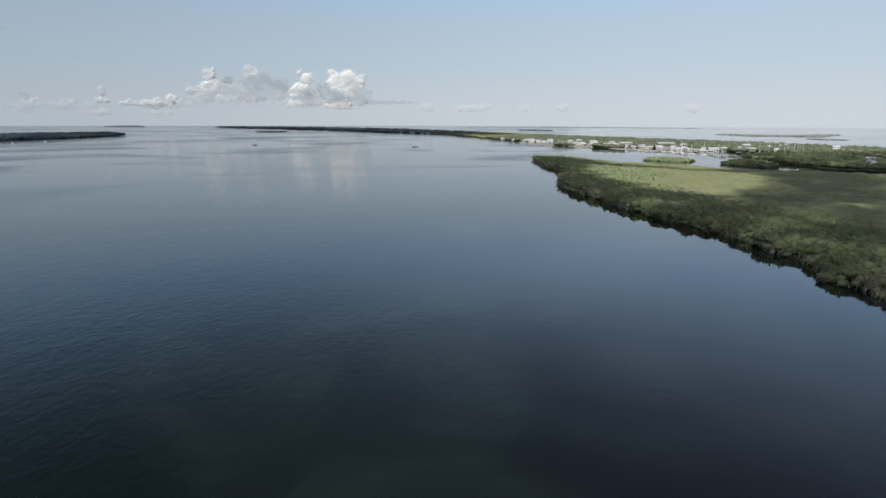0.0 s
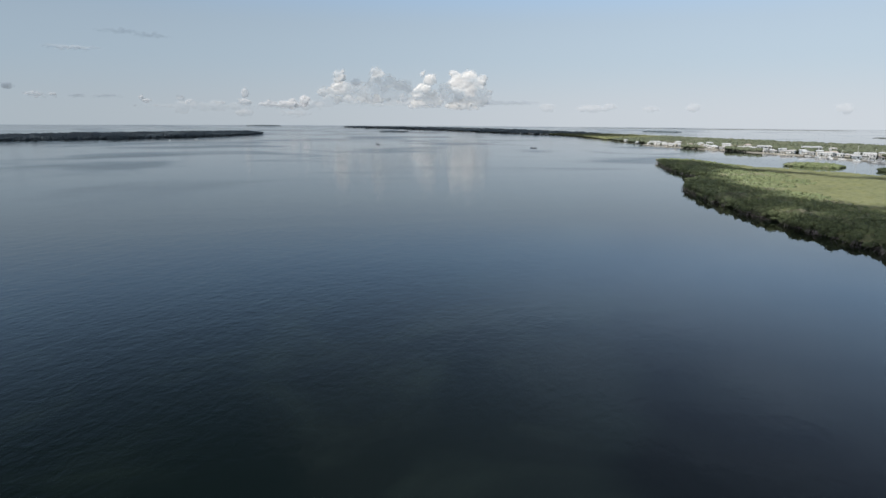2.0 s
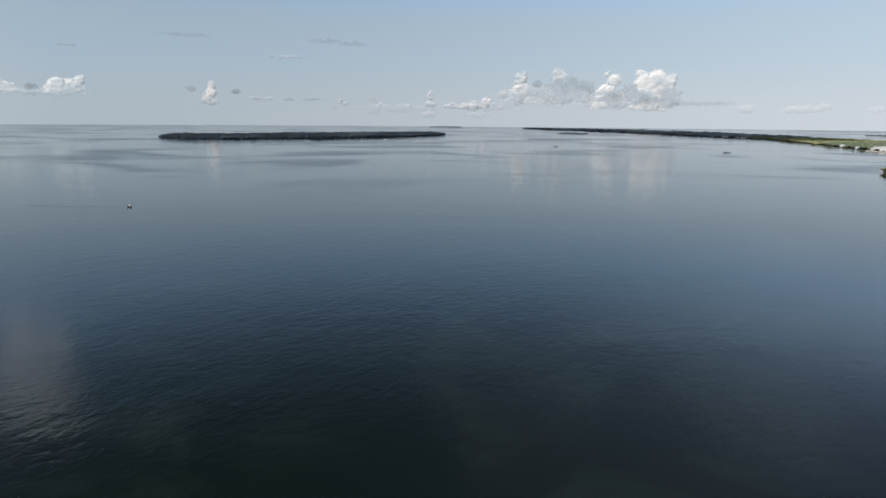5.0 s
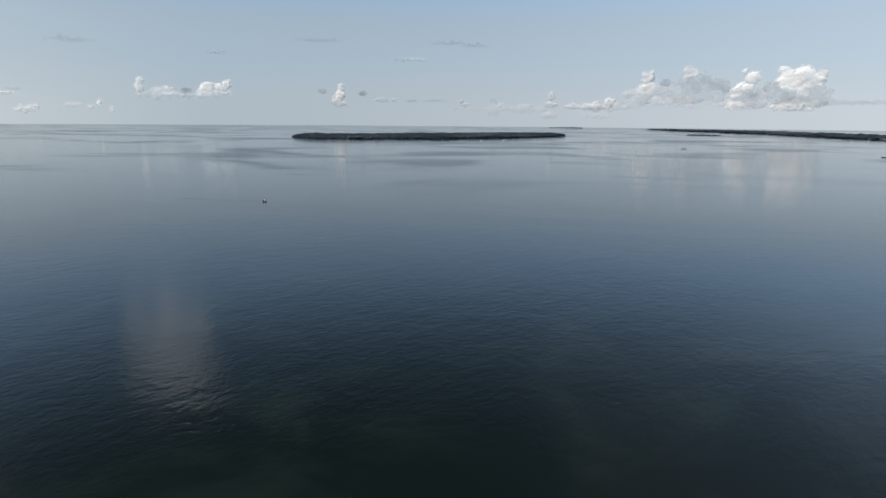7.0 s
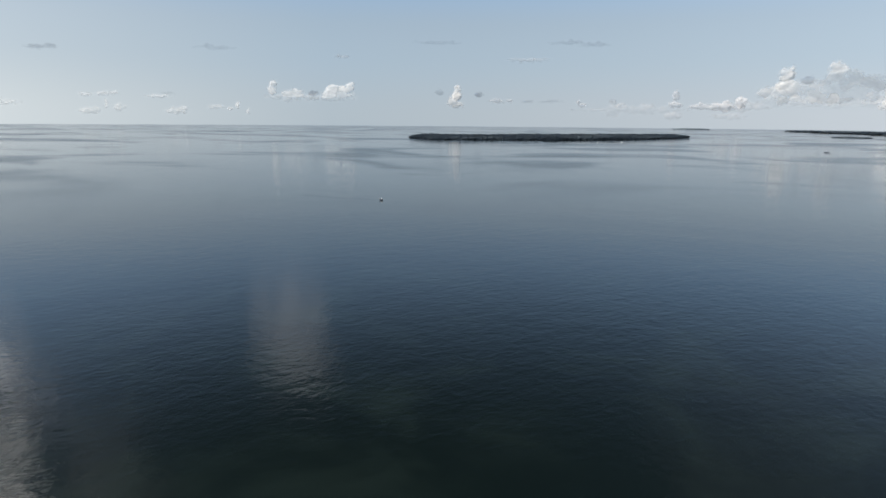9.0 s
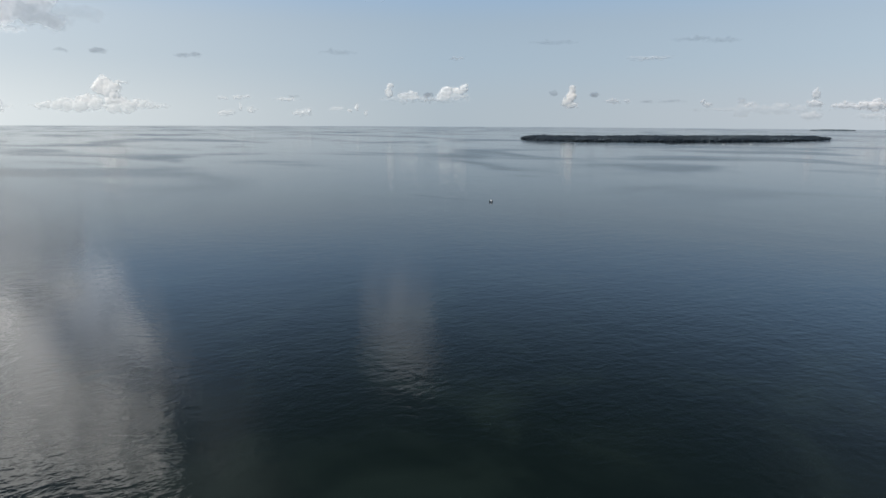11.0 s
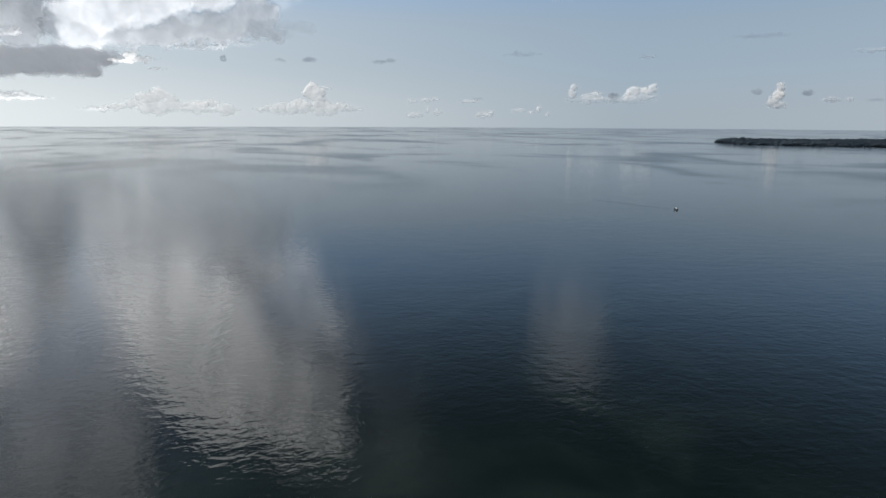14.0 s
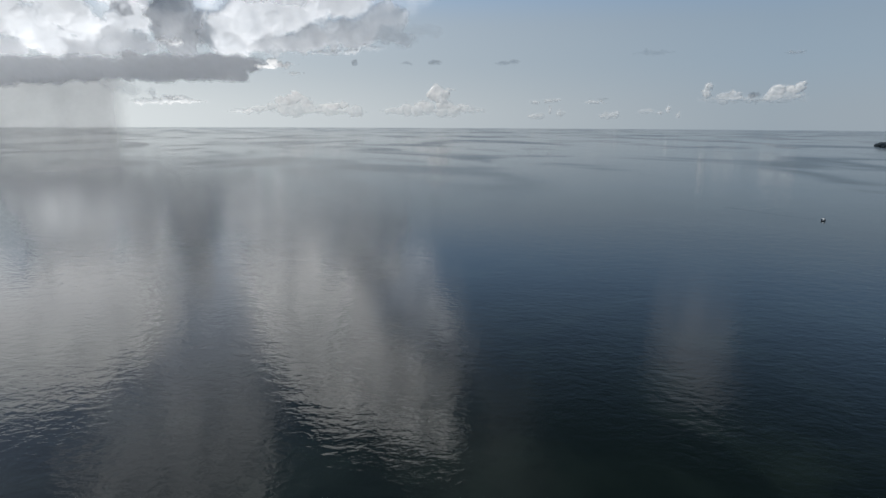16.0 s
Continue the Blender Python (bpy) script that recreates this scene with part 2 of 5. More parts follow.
WATER = water_material("sea_water")
WAKE = water_material("ruffled_water", 2.2)
MANGROVE = foliage_material("mangrove_leaves", (0.078, 0.098, 0.052), (0.146, 0.168, 0.084), (0.20, 0.175, 0.14), 1.6, 0.62, 0.22)
SCRUB = foliage_material("scrub_leaves", (0.083, 0.093, 0.043), (0.164, 0.168, 0.086), (0.172, 0.156, 0.102), 3.0, 0.70, 0.12)
# bluish grey tint puts the air's haze into the far trees' leaf colour
WOODS = foliage_material("haze_blue_woods", (0.084, 0.104, 0.118), (0.108, 0.130, 0.140), (0.11, 0.126, 0.130), 9.0)
# pale greyish leaves: distance haze put into the base colour
HAZE_SCRUB = foliage_material("haze_pale_scrub", (0.135, 0.150, 0.140), (0.19, 0.20, 0.185), (0.20, 0.20, 0.19), 9.0)
TOWN_WOODS = foliage_material("town_trees", (0.052, 0.063, 0.043), (0.104, 0.116, 0.074), (0.135, 0.128, 0.095), 5.0, 0.58)
BARK = plain_material("root_bark", (0.17, 0.145, 0.135), (0.36, 0.32, 0.30), 1.2, 0.85)
MUD = plain_material("mud", (0.035, 0.028, 0.022), (0.085, 0.068, 0.05), 0.3, 0.8, 0, 0.05)
SAND = plain_material("coral_sand", (0.20, 0.19, 0.16), (0.34, 0.32, 0.28), 0.08, 0.9, 0, 0.03)
EARTH = plain_material("scrubby_soil", (0.07, 0.072, 0.045), (0.16, 0.15, 0.11), 0.05, 0.9, 0, 0.03)
WHITE = plain_material("white_stucco", (0.46, 0.46, 0.45), (0.62, 0.62, 0.60), 0.4, 0.6)
CREAM = plain_material("cream_stucco", (0.32, 0.30, 0.25), (0.44, 0.41, 0.34), 0.4, 0.65)
BLUEGREY = plain_material("pale_blue_boards", (0.36, 0.40, 0.43), (0.46, 0.50, 0.53), 0.5, 0.6)
ROOF_W = plain_material("white_metal_roof", (0.28, 0.29, 0.30), (0.44, 0.45, 0.46), 0.3, 0.5)
ROOF_G = plain_material("grey_shingle_roof", (0.20, 0.20, 0.20), (0.33, 0.32, 0.31), 0.6, 0.8)
ROOF_T = plain_material("tan_tile_roof", (0.26, 0.225, 0.20), (0.36, 0.32, 0.29), 0.6, 0.75)
GLASS = plain_material("dark_window_glass", (0.02, 0.03, 0.035), (0.05, 0.065, 0.07), 0.3, 0.08, 0, 0)
WOOD = plain_material("grey_dock_timber", (0.20, 0.18, 0.15), (0.36, 0.33, 0.28), 0.8, 0.85)
GELCOAT = plain_material("white_gelcoat", (0.48, 0.49, 0.49), (0.62, 0.62, 0.61), 0.6, 0.25, 0, 0)
NAVY = plain_material("navy_hull_paint", (0.012, 0.018, 0.035), (0.03, 0.04, 0.07), 0.6, 0.3, 0, 0)
RUBBER = plain_material("black_cowling", (0.012, 0.012, 0.013), (0.03, 0.03, 0.03), 3.0, 0.4, 0, 0)
ALLOY = plain_material("alloy_spar", (0.55, 0.56, 0.57), (0.70, 0.71, 0.72), 0.7, 0.35, 0.8, 0)
# here a high thick value lets more through, which greys the folds
CLOUD = cloud_material("cumulus", 0.84, (0.84, 0.80, 0.755), 60.0, 0.30, 0.62, 0.92, 0.20, True, 0.95)
# brighter copies of cumulus for side-lit clouds: light put into colour and scatter
CLOUD_HEAD = cloud_material("brightened_cumulus_head", 0.90, (0.97, 0.94, 0.90), 60.0, 0.30, 0.62, 0.95, 0.30, True, 0.5)
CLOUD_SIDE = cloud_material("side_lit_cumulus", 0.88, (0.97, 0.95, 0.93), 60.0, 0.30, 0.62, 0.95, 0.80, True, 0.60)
CLOUD_FAR = cloud_material("hazy_cumulus", 0.80, (0.84, 0.80, 0.78), 60.0, 0.30, 0.62, 0.8, 0.45, True, 0.5)
# dark droplet colour carries the scud's shade, whichever way the sun falls
CLOUD_GREY = cloud_material("shaded_scud", 0.80, (0.20, 0.23, 0.28), 60.0, 0.30, 0.62, 0.7, 0.4, True)
CLOUD_STORM = cloud_material("storm_cumulus", 1.0, (0.84, 0.845, 0.86), 300.0, 0.3, 0.6, 1.0, 0.66, True, 0.06)
SHEET = cloud_material("bright_cloud_layer", 1.0, (0.98, 0.98, 0.98), 420.0, 0.32, 0.60, 0.80, 0.92, True)
# tinted blue so that the brightened water turns bluer
VEIL_THICK = cloud_material("added_blue_veil", 0.17, (0.66, 0.83, 1.0), 700.0, 0.25, 0.70, 0.6, 0.85, True)
SHEET_MID = cloud_material("middling_cloud_layer", 0.46, (0.96, 0.96, 0.97), 420.0, 0.32, 0.60, 0.6, 0.85, True)
SHEET_THIN = cloud_material("thin_cloud_layer", 0.24, (0.95, 0.95, 0.96), 900.0, 0.30, 0.70, 0.75, 0.85, True)
SHEET_FAINT = cloud_material("faint_cloud_layer", 0.12, (0.95, 0.95, 0.96), 900.0, 0.30, 0.70, 0.75, 0.85, True)
VEIL = cloud_material("added_bright_veil", 0.08, (0.95, 0.96, 0.98), 900.0, 0.25, 0.70, 0.6, 0.85, True)
OVERCAST_RIM = cloud_material("thin_overhead_cumulus", 0.34, (0.95, 0.95, 0.95), 60.0, 0.34, 0.55, 0.3, 0.5)
OVERCAST = cloud_material("overhead_cumulus", 0.48, (0.95, 0.95, 0.95), 60.0, 0.34, 0.55, 0.75, 0.5)
RAIN = cloud_material("rain_curtain", 0.86, (0.42, 0.42, 0.425), 260.0, 0.3, 0.7, 0.75, 0.5, True)


# ---- mesh tools ----
rng = np.random.default_rng(7)


def ico(level):
    bm = bmesh.new()
    bmesh.ops.create_icosphere(bm, subdivisions=level, radius=1)
    bm.verts.ensure_lookup_table()
    v = np.array([x.co[:] for x in bm.verts])
    f = np.array([[q.index for q in x.verts] for x in bm.faces])
    bm.free()
    return v, f


ICO = {i: ico(i) for i in (1, 2)}


def np_mesh(name, v, f, smooth=True):
    """A mesh from arrays of vertices and of triangles or quads."""
    me = bpy.data.meshes.new(name)
    k = f.shape[1]
    me.vertices.add(len(v))
    me.vertices.foreach_set("co", np.asarray(v, dtype=np.float32).ravel())
    me.loops.add(f.size)
    me.loops.foreach_set("vertex_index", np.asarray(f, dtype=np.int32).ravel())
    me.polygons.add(len(f))
    me.polygons.foreach_set("loop_start", np.arange(0, f.size, k, dtype=np.int32))
    me.polygons.foreach_set("loop_total", np.full(len(f), k, dtype=np.int32))
    me.polygons.foreach_set("use_smooth", np.full(len(f), smooth))
    me.update(calc_edges=True)
    me.validate()
    return me


class Heap:
    """Gathers pieces of geometry into one mesh."""

    def __init__(self):
        self.v, self.f, self.n = [], [], 0

    def add(self, v, f):
        self.v.append(v)
        self.f.append(f + self.n)
        self.n += len(v)

    def mesh(self, name, smooth=True):
        return np_mesh(name, np.concatenate(self.v), np.concatenate(self.f), smooth)


def link_mesh(name, me, mat, parent=None, label=""):
    ob = new(name, me)
    if mat and not me.materials:
        me.materials.append(mat)
    if parent:
        ob.parent = parent
    if label:
        ob["label"] = label
    return ob


def part(name, bm, mat, parent, label=""):
    """Links a bmesh as one mesh under a thing or a part."""
    me = bpy.data.meshes.new(name)
    bm.to_mesh(me)
    bm.free()
    return link_mesh(name, me, mat, parent, label)


def box(bm, x0, y0, z0, x1, y1, z1, bevel=0.0):
    r = bmesh.ops.create_cube(bm, size=1)
    for q in r["verts"]:
        q.co = Vector(((x0 + x1) / 2 + q.co.x * (x1 - x0), (y0 + y1) / 2 + q.co.y * (y1 - y0), (z0 + z1) / 2 + q.co.z * (z1 - z0)))
    if bevel:
        bmesh.ops.bevel(bm, geom=list({e for q in r["verts"] for e in q.link_edges}), offset=bevel, segments=1, affect="EDGES")
    return bm


def rod(bm, a, b, r0, r1, sides=6):
    a, b = Vector(a), Vector(b)
    m = Matrix.Translation((a + b) / 2) @ (b - a).to_track_quat("Z", "Y").to_matrix().to_4x4()
    bmesh.ops.create_cone(bm, cap_ends=True, segments=sides, radius1=r0, radius2=r1, depth=(b - a).length, matrix=m)
    return bm


def empty(name, m, label, category, group="", kind=""):
    ob = new(name)
    ob.matrix_world = m
    return tagged(ob, label, category, group, kind)


def inside(p, poly):
    """Which points of p lie in a polygon."""
    x, y = p[:, 0], p[:, 1]
    q = np.asarray(poly)
    hit = np.zeros(len(p), bool)
    for (ax, ay), (bx, by) in zip(q, np.roll(q, -1, 0)):
        c = (ay > y) != (by > y)
        hit ^= c & (x < (bx - ax) * (y - ay) / (by - ay + 1e-12) + ax)
    return hit


def off_line(p, line):
    """Distance of points from a polyline."""
    q = np.asarray(line, float)
    best = np.full(len(p), 1e9)
    for a, b in zip(q[:-1], q[1:]):
        d = b - a
        s = np.clip(((p - a) @ d) / (d @ d), 0, 1)
        best = np.minimum(best, np.hypot(*(p - a - s[:, None] * d).T))
    return best


def wobble(p, size, seed=0.0):
    return np.array([noise.fractal(Vector((x / size + seed, y / size, z / size)), 0.9, 2.0, 3) for x, y, z in p])


def land(name, poly, mat, z, label, category="", step=14.0, rough=2.2, kind="structure"):
    """Low ground with an uneven shoreline, a bank that falls below the water, and a flat top."""
    pts = []
    q = [Vector((*a, 0)) for a in poly]
    for a, b in zip(q, q[1:] + q[:1]):
        n = max(1, int((b - a).length / step))
        for i in range(n):
            c = a.lerp(b, i / n)
            c += rough * noise.noise_vector(c / 18.0)
            pts.append((c.x, c.y))
    bm = bmesh.new()
    top = [bm.verts.new((x, y, z)) for x, y in pts]
    foot = [bm.verts.new((x, y, -1.5)) for x, y in pts]
    for i in range(len(top)):
        j = (i + 1) % len(top)
        bm.faces.new((top[i], foot[i], foot[j], top[j]))
    bm.edges.ensure_lookup_table()
    rim = [e for e in bm.edges if e.verts[0].co.z == z and e.verts[1].co.z == z]
    bmesh.ops.triangle_fill(bm, use_beauty=True, use_dissolve=False, edges=rim)
    bmesh.ops.recalc_face_normals(bm, faces=bm.faces)
    ob = part(name, bm, mat, None)
    return tagged(ob, label, category, "", kind)


# ---- the sea ----
SEA_R = 4900.0
bm = bmesh.new()
rings = [60, 150, 350, 800, 1800, 3400, SEA_R]
last = [bm.verts.new((0, 0, 0))]
for r in rings:
    ring = [bm.verts.new((r * math.cos(2 * math.pi * i / 180), r * math.sin(2 * math.pi * i / 180), 0)) for i in range(180)]
    for i in range(180):
        j = (i + 1) % 180
        bm.faces.new((last[0], ring[i], ring[j]) if len(last) == 1 else (last[i], ring[i], ring[j], last[j]))
    last = ring
sea = part("water", bm, WATER, None)
tagged(sea, "calm dark blue bay water with fine wind ripples", "water", kind="structure")


# ---- leaves, crowns and trees ----
def leaf_clumps(heap, at, out, size, count):
    """Bent leafy sprays: rhombs of two triangles round the points."""
    n = len(at)
    idx = rng.integers(0, n, count)
    c = at[idx] + rng.normal(0, size * 0.3, (count, 3))
    nrm = out[idx] + rng.normal(0, 0.55, (count, 3))
    nrm /= np.linalg.norm(nrm, axis=1)[:, None] + 1e-9
    a = np.cross(nrm, rng.normal(0, 1, (count, 3)))
    a /= np.linalg.norm(a, axis=1)[:, None] + 1e-9
    b = np.cross(nrm, a)
    s = (size * rng.uniform(0.6, 1.4, count))[:, None]
    v = np.stack([c - a * s, c - b * s * 0.55 + nrm * s * 0.15, c + a * s, c + b * s * 0.55 + nrm * s * 0.15], 1).reshape(-1, 3)
    base = np.arange(count)[:, None] * 4
    heap.add(v, np.concatenate([base + [0, 1, 2], base + [0, 2, 3]]))


def crown(heap, at, r, h, level, sprays, spray_size, seed=0.0, lobes=1):
    """An uneven dome of foliage: lumpy lobes inside, sprays of leaves over them."""
    spots = [(0, 0, 0, 1.0)] if lobes == 1 else [(0, 0, 0.1, 0.72)] + [
        (0.55 * math.cos(a), 0.55 * math.sin(a), rng.uniform(-0.25, 0.2), rng.uniform(0.42, 0.6)) for a in rng.uniform(0, 6.28) + np.arange(lobes - 1) * 6.28 / (lobes - 1)]
    tv, tf = ICO[level]
    keep_p, keep_n = [], []
    for dx, dy, dz, k in spots:
        w = 1 + 0.32 * rng.normal(0, 1, (len(tv), 1)).clip(-1.3, 1.3) * (0.6 if level > 1 else 0.5)
        v = tv * w * np.array([r, r, h]) * k + np.array(at) + np.array([dx * r, dy * r, dz * h])
        heap.add(v, tf)
        keep_p.append(v)
        keep_n.append(tv)
    p, q = np.concatenate(keep_p), np.concatenate(keep_n)
    m = q[:, 2] > -0.55
    if sprays:
        leaf_clumps(heap, p[m], q[m], spray_size, sprays)


def mangrove_tree(r, height, seed):
    """A red mangrove: arching prop roots, a leaning stem, a broad crown down to the water."""
    tree = empty("mangrove_tree", Matrix(), "green mangrove tree on dark arching prop roots", "tree", "mangroves along the shore")
    bm = bmesh.new()
    lean = Vector((rng.uniform(-0.4, 0.4), rng.uniform(-0.4, 0.4), 0))
    fork = Vector((0, 0, height * 0.38)) + lean
    rod(bm, (0, 0, 0.5), fork, 0.16, 0.11)
    for i in range(5):
        a = 6.28 * i / 5 + rng.uniform(-0.3, 0.3)
        tip = Vector((math.cos(a) * r * 0.62, math.sin(a) * r * 0.62, height * rng.uniform(0.55, 0.78)))
        rod(bm, fork, tip, 0.10, 0.035, 5)
    part("trunk", bm, BARK, tree, "leaning grey-brown stem with spreading limbs")
    for i in range(9):
        a = 6.28 * i / 9 + rng.uniform(-0.25, 0.25)
        d = rng.uniform(0.7, 1.0) * r
        z0 = rng.uniform(0.7, 1.5)
        way = Vector((math.cos(a), math.sin(a), 0))
        p = [Vector((0, 0, z0)), way * d * 0.45 + Vector((0, 0, z0 + 0.15)), way * d * 0.85 + Vector((0, 0, z0 * 0.55)), way * d + Vector((0, 0, -0.6))]
        bm = bmesh.new()
        for s, e in zip(p[:-1], p[1:]):
            rod(bm, s, e, 0.06, 0.05, 4)
        part("prop_root", bm, BARK, tree)
    heap = Heap()
    crown(heap, (lean.x, lean.y, height * 0.56), r, height * 0.46, 2, 560, 0.36, seed, 7)
    link_mesh("crown", heap.mesh("crown"), MANGROVE, tree)
    return tree


# ---- the mangrove peninsula ----
SHORE = [(93, 640), (90, 568), (91, 526), (95, 496), (102, 469), (103, 456), (90, 443), (77, 408), (73, 386), (73, 360), (75, 330), (79, 315),
         (81, 289), (85, 274), (88, 256), (92, 242), (95, 232), (97, 219), (100, 210), (101, 200), (101, 187), (102, 177), (104, 171), (104, 163),
         (100, 154), (96, 150), (98, 145), (101, 141), (101, 135), (99, 128), (98, 116), (103, 96)]
BACK = [(150, 100), (260, 240), (420, 440), (440, 480), (333, 457), (298, 479), (263, 489), (244, 506), (221, 532), (196, 560), (172, 583), (153, 618), (132, 657), (108, 655)]
PENINSULA = SHORE + BACK
land("ground", [(x + 4.0 if i < len(SHORE) else x, y) for i, (x, y) in enumerate(PENINSULA)], MUD, 0.3, "dark mud of the mangrove peninsula at the water's edge", "ground", 6.0, 0.9)

# closed canopy of low scrub over the inner peninsula
STEP = 2.4
gx, gy = np.meshgrid(np.arange(66, 446, STEP), np.arange(90, 662, STEP))
nx, ny = gx.shape[1], gx.shape[0]
grid = np.stack([gx.ravel(), gy.ravel()], 1)
grid += rng.uniform(-0.7, 0.7, grid.shape)
ok = inside(grid, PENINSULA)
edge = off_line(grid, PENINSULA + PENINSULA[:1])
hgt = np.array([2.1 + 0.9 * noise.fractal(Vector((x / 26, y / 26, 0)), 1.0, 2.0, 3) + 0.95 * noise.noise(Vector((x / 4.2, y / 4.2, 3))) for x, y in grid])
hgt += rng.uniform(-0.38, 0.38, len(hgt))
hgt += 0.8 * np.clip(1.3 - off_line(grid, SHORE) / 60, 0, 1)
hgt = np.minimum(hgt, 0.2 + edge * 0.6)
verts = np.column_stack([grid, hgt])
a = (np.arange(ny - 1)[:, None] * nx + np.arange(nx - 1)[None, :]).ravel()
quads = np.stack([a, a + 1, a + nx + 1, a + nx], 1)
quads = quads[(ok & (edge > 2.0))[quads].all(1)]
used, quads = np.unique(quads, return_inverse=True)
scrub = link_mesh("mangrove_scrub", np_mesh("mangrove_scrub", verts[used], quads.reshape(-1, 4), True), SCRUB)
tagged(scrub, "olive green canopy of low mangrove scrub over the peninsula", "scrub", kind="stuff")


def scatter(poly, count, clear):
    """Points in a polygon, none too near another."""
    q = np.asarray(poly)
    lo, hi = q.min(0), q.max(0)
    got, cells = [], {}
    for p in rng.uniform(lo, hi, (count, 2)):
        c = (int(p[0] // clear), int(p[1] // clear))
        if any((p - o) @ (p - o) < clear * clear for i in (-1, 0, 1) for j in (-1, 0, 1) for o in cells.get((c[0] + i, c[1] + j), ())):
            continue
        cells.setdefault(c, []).append(p)
        got.append(p)
    got = np.array(got)
    return got[inside(got, poly)]


def frame_side(p):
    """Ground that the walk can see: left of a line a little outside its right-hand limit."""
    return p[:, 0] < 0.80 * p[:, 1] + 30


# bushes that break the scrub's surface
pts = scatter(PENINSULA, 26000, 3.4)
d_shore = off_line(pts, SHORE)
pts = pts[(d_shore > 45) & frame_side(pts) & (rng.random(len(pts)) < 0.38)]
heap = Heap()
for x, y in pts:
    r = rng.uniform(0.9, 2.0)
    crown(heap, (x, y, 1.15 + 0.9 * noise.fractal(Vector((x / 26, y / 26, 0)), 1.0, 2.0, 3)), r, r * 0.34, 1, 12, 0.4)
bushes = link_mesh("scrub_bushes", heap.mesh("scrub_bushes"), SCRUB)
tagged(bushes, "low rounded olive green mangrove bushes", "bushes", kind="stuff")

# taller belt of mangroves along the shore; single trees where the camera is nearest, one mass farther off
belt = scatter([(x - 1.6 if i < len(SHORE) else x, y) for i, (x, y) in enumerate(PENINSULA)], 80000, 2.35)
d_shore = off_line(belt, SHORE)
belt = belt[((belt[:, 0] > np.interp(belt[:, 1], *np.array(sorted((y, x) for x, y in SHORE)).T) + 2.5 + 1.6 * wobble(np.column_stack([belt, belt[:, 0] * 0]), 9.0)) | (d_shore > 8)) & (d_shore < 62 + 14 * wobble(np.column_stack([belt, belt[:, 0] * 0]), 40.0)) & frame_side(belt)]
d_shore = off_line(belt, SHORE)
near = (d_shore < 9) & (belt[:, 1] < 300)
kinds = [mangrove_tree(rng.uniform(1.8, 2.6), rng.uniform(3.6, 5.4), float(i)) for i in range(7)]
single = belt[near]
for i, (x, y) in enumerate(single[:300]):
    s = rng.uniform(0.8, 1.15)
    m = pose(x, y, 0.0, 0, 0, rng.uniform(0, 360)) @ Matrix.Diagonal((s, s, s * rng.uniform(0.85, 1.1), 1))
    if i < len(kinds):
        kinds[i].matrix_world = m
    else:
        t = copy_thing(kinds[i % len(kinds)], m)
        t.matrix_world = m
mass = np.concatenate([single[300:], belt[~near]])
heap = Heap()
for (x, y), d in zip(mass, off_line(mass, SHORE)):
    close = y < 330
    r = rng.uniform(1.3, 2.5) if close else rng.uniform(1.8, 3.0)
    top = (4.6 - 1.6 * min(1, d / 60)) * rng.uniform(0.78, 1.16)
    if close:
        crown(heap, (x, y, top * 0.58), r, top * 0.44, 2, 60, 0.36)
    else:
        crown(heap, (x, y, top * 0.66), r, top * 0.35, 1, 34, 0.42)
# low boughs that hang down to the water at the edge
q = np.array(SHORE, float)
for a, b in zip(q[:-1], q[1:]):
    for i in range(int(np.hypot(*(b - a)) / 1.0)):
        x, y = a + (b - a) * rng.random() + np.array([rng.uniform(1.6, 4.2), rng.uniform(-0.8, 0.8)])
        if noise.noise(Vector((x / 6, y / 6, 7))) > -0.22:
            r = rng.uniform(0.7, 1.5)
            crown(heap, (x, y, rng.uniform(0.6, 1.5)), r, r * rng.uniform(0.5, 0.8), 1, 22, 0.34)
canopy = link_mesh("mangrove_canopy", heap.mesh("mangrove_canopy"), MANGROVE)
tagged(canopy, "dense green mangrove canopy behind the shoreline", "mangroves", kind="stuff")

# roots and bare stems along the waterline
bm = bmesh.new()
q = np.array(SHORE, float)
for a, b in zip(q[:-1], q[1:]):
    n = int(np.hypot(*(b - a)) / 0.45)
    for i in range(n):
        p = a + (b - a) * rng.random() + np.array([rng.uniform(-1.3, 2.6), rng.uniform(-1, 1)])
        if noise.noise(Vector((p[0] / 7, p[1] / 7, 2))) < -0.05:
            continue
        rod(bm, (p[0] + rng.uniform(0.2, 2.2), p[1] + rng.uniform(-1.6, 1.6), rng.uniform(0.7, 2.6)), (p[0], p[1], -0.5), 0.05, 0.035, 4)
roots = part("shore_roots", bm, BARK, None)
tagged(roots, "tangle of grey-brown mangrove roots along the waterline", "roots", kind="stuff")


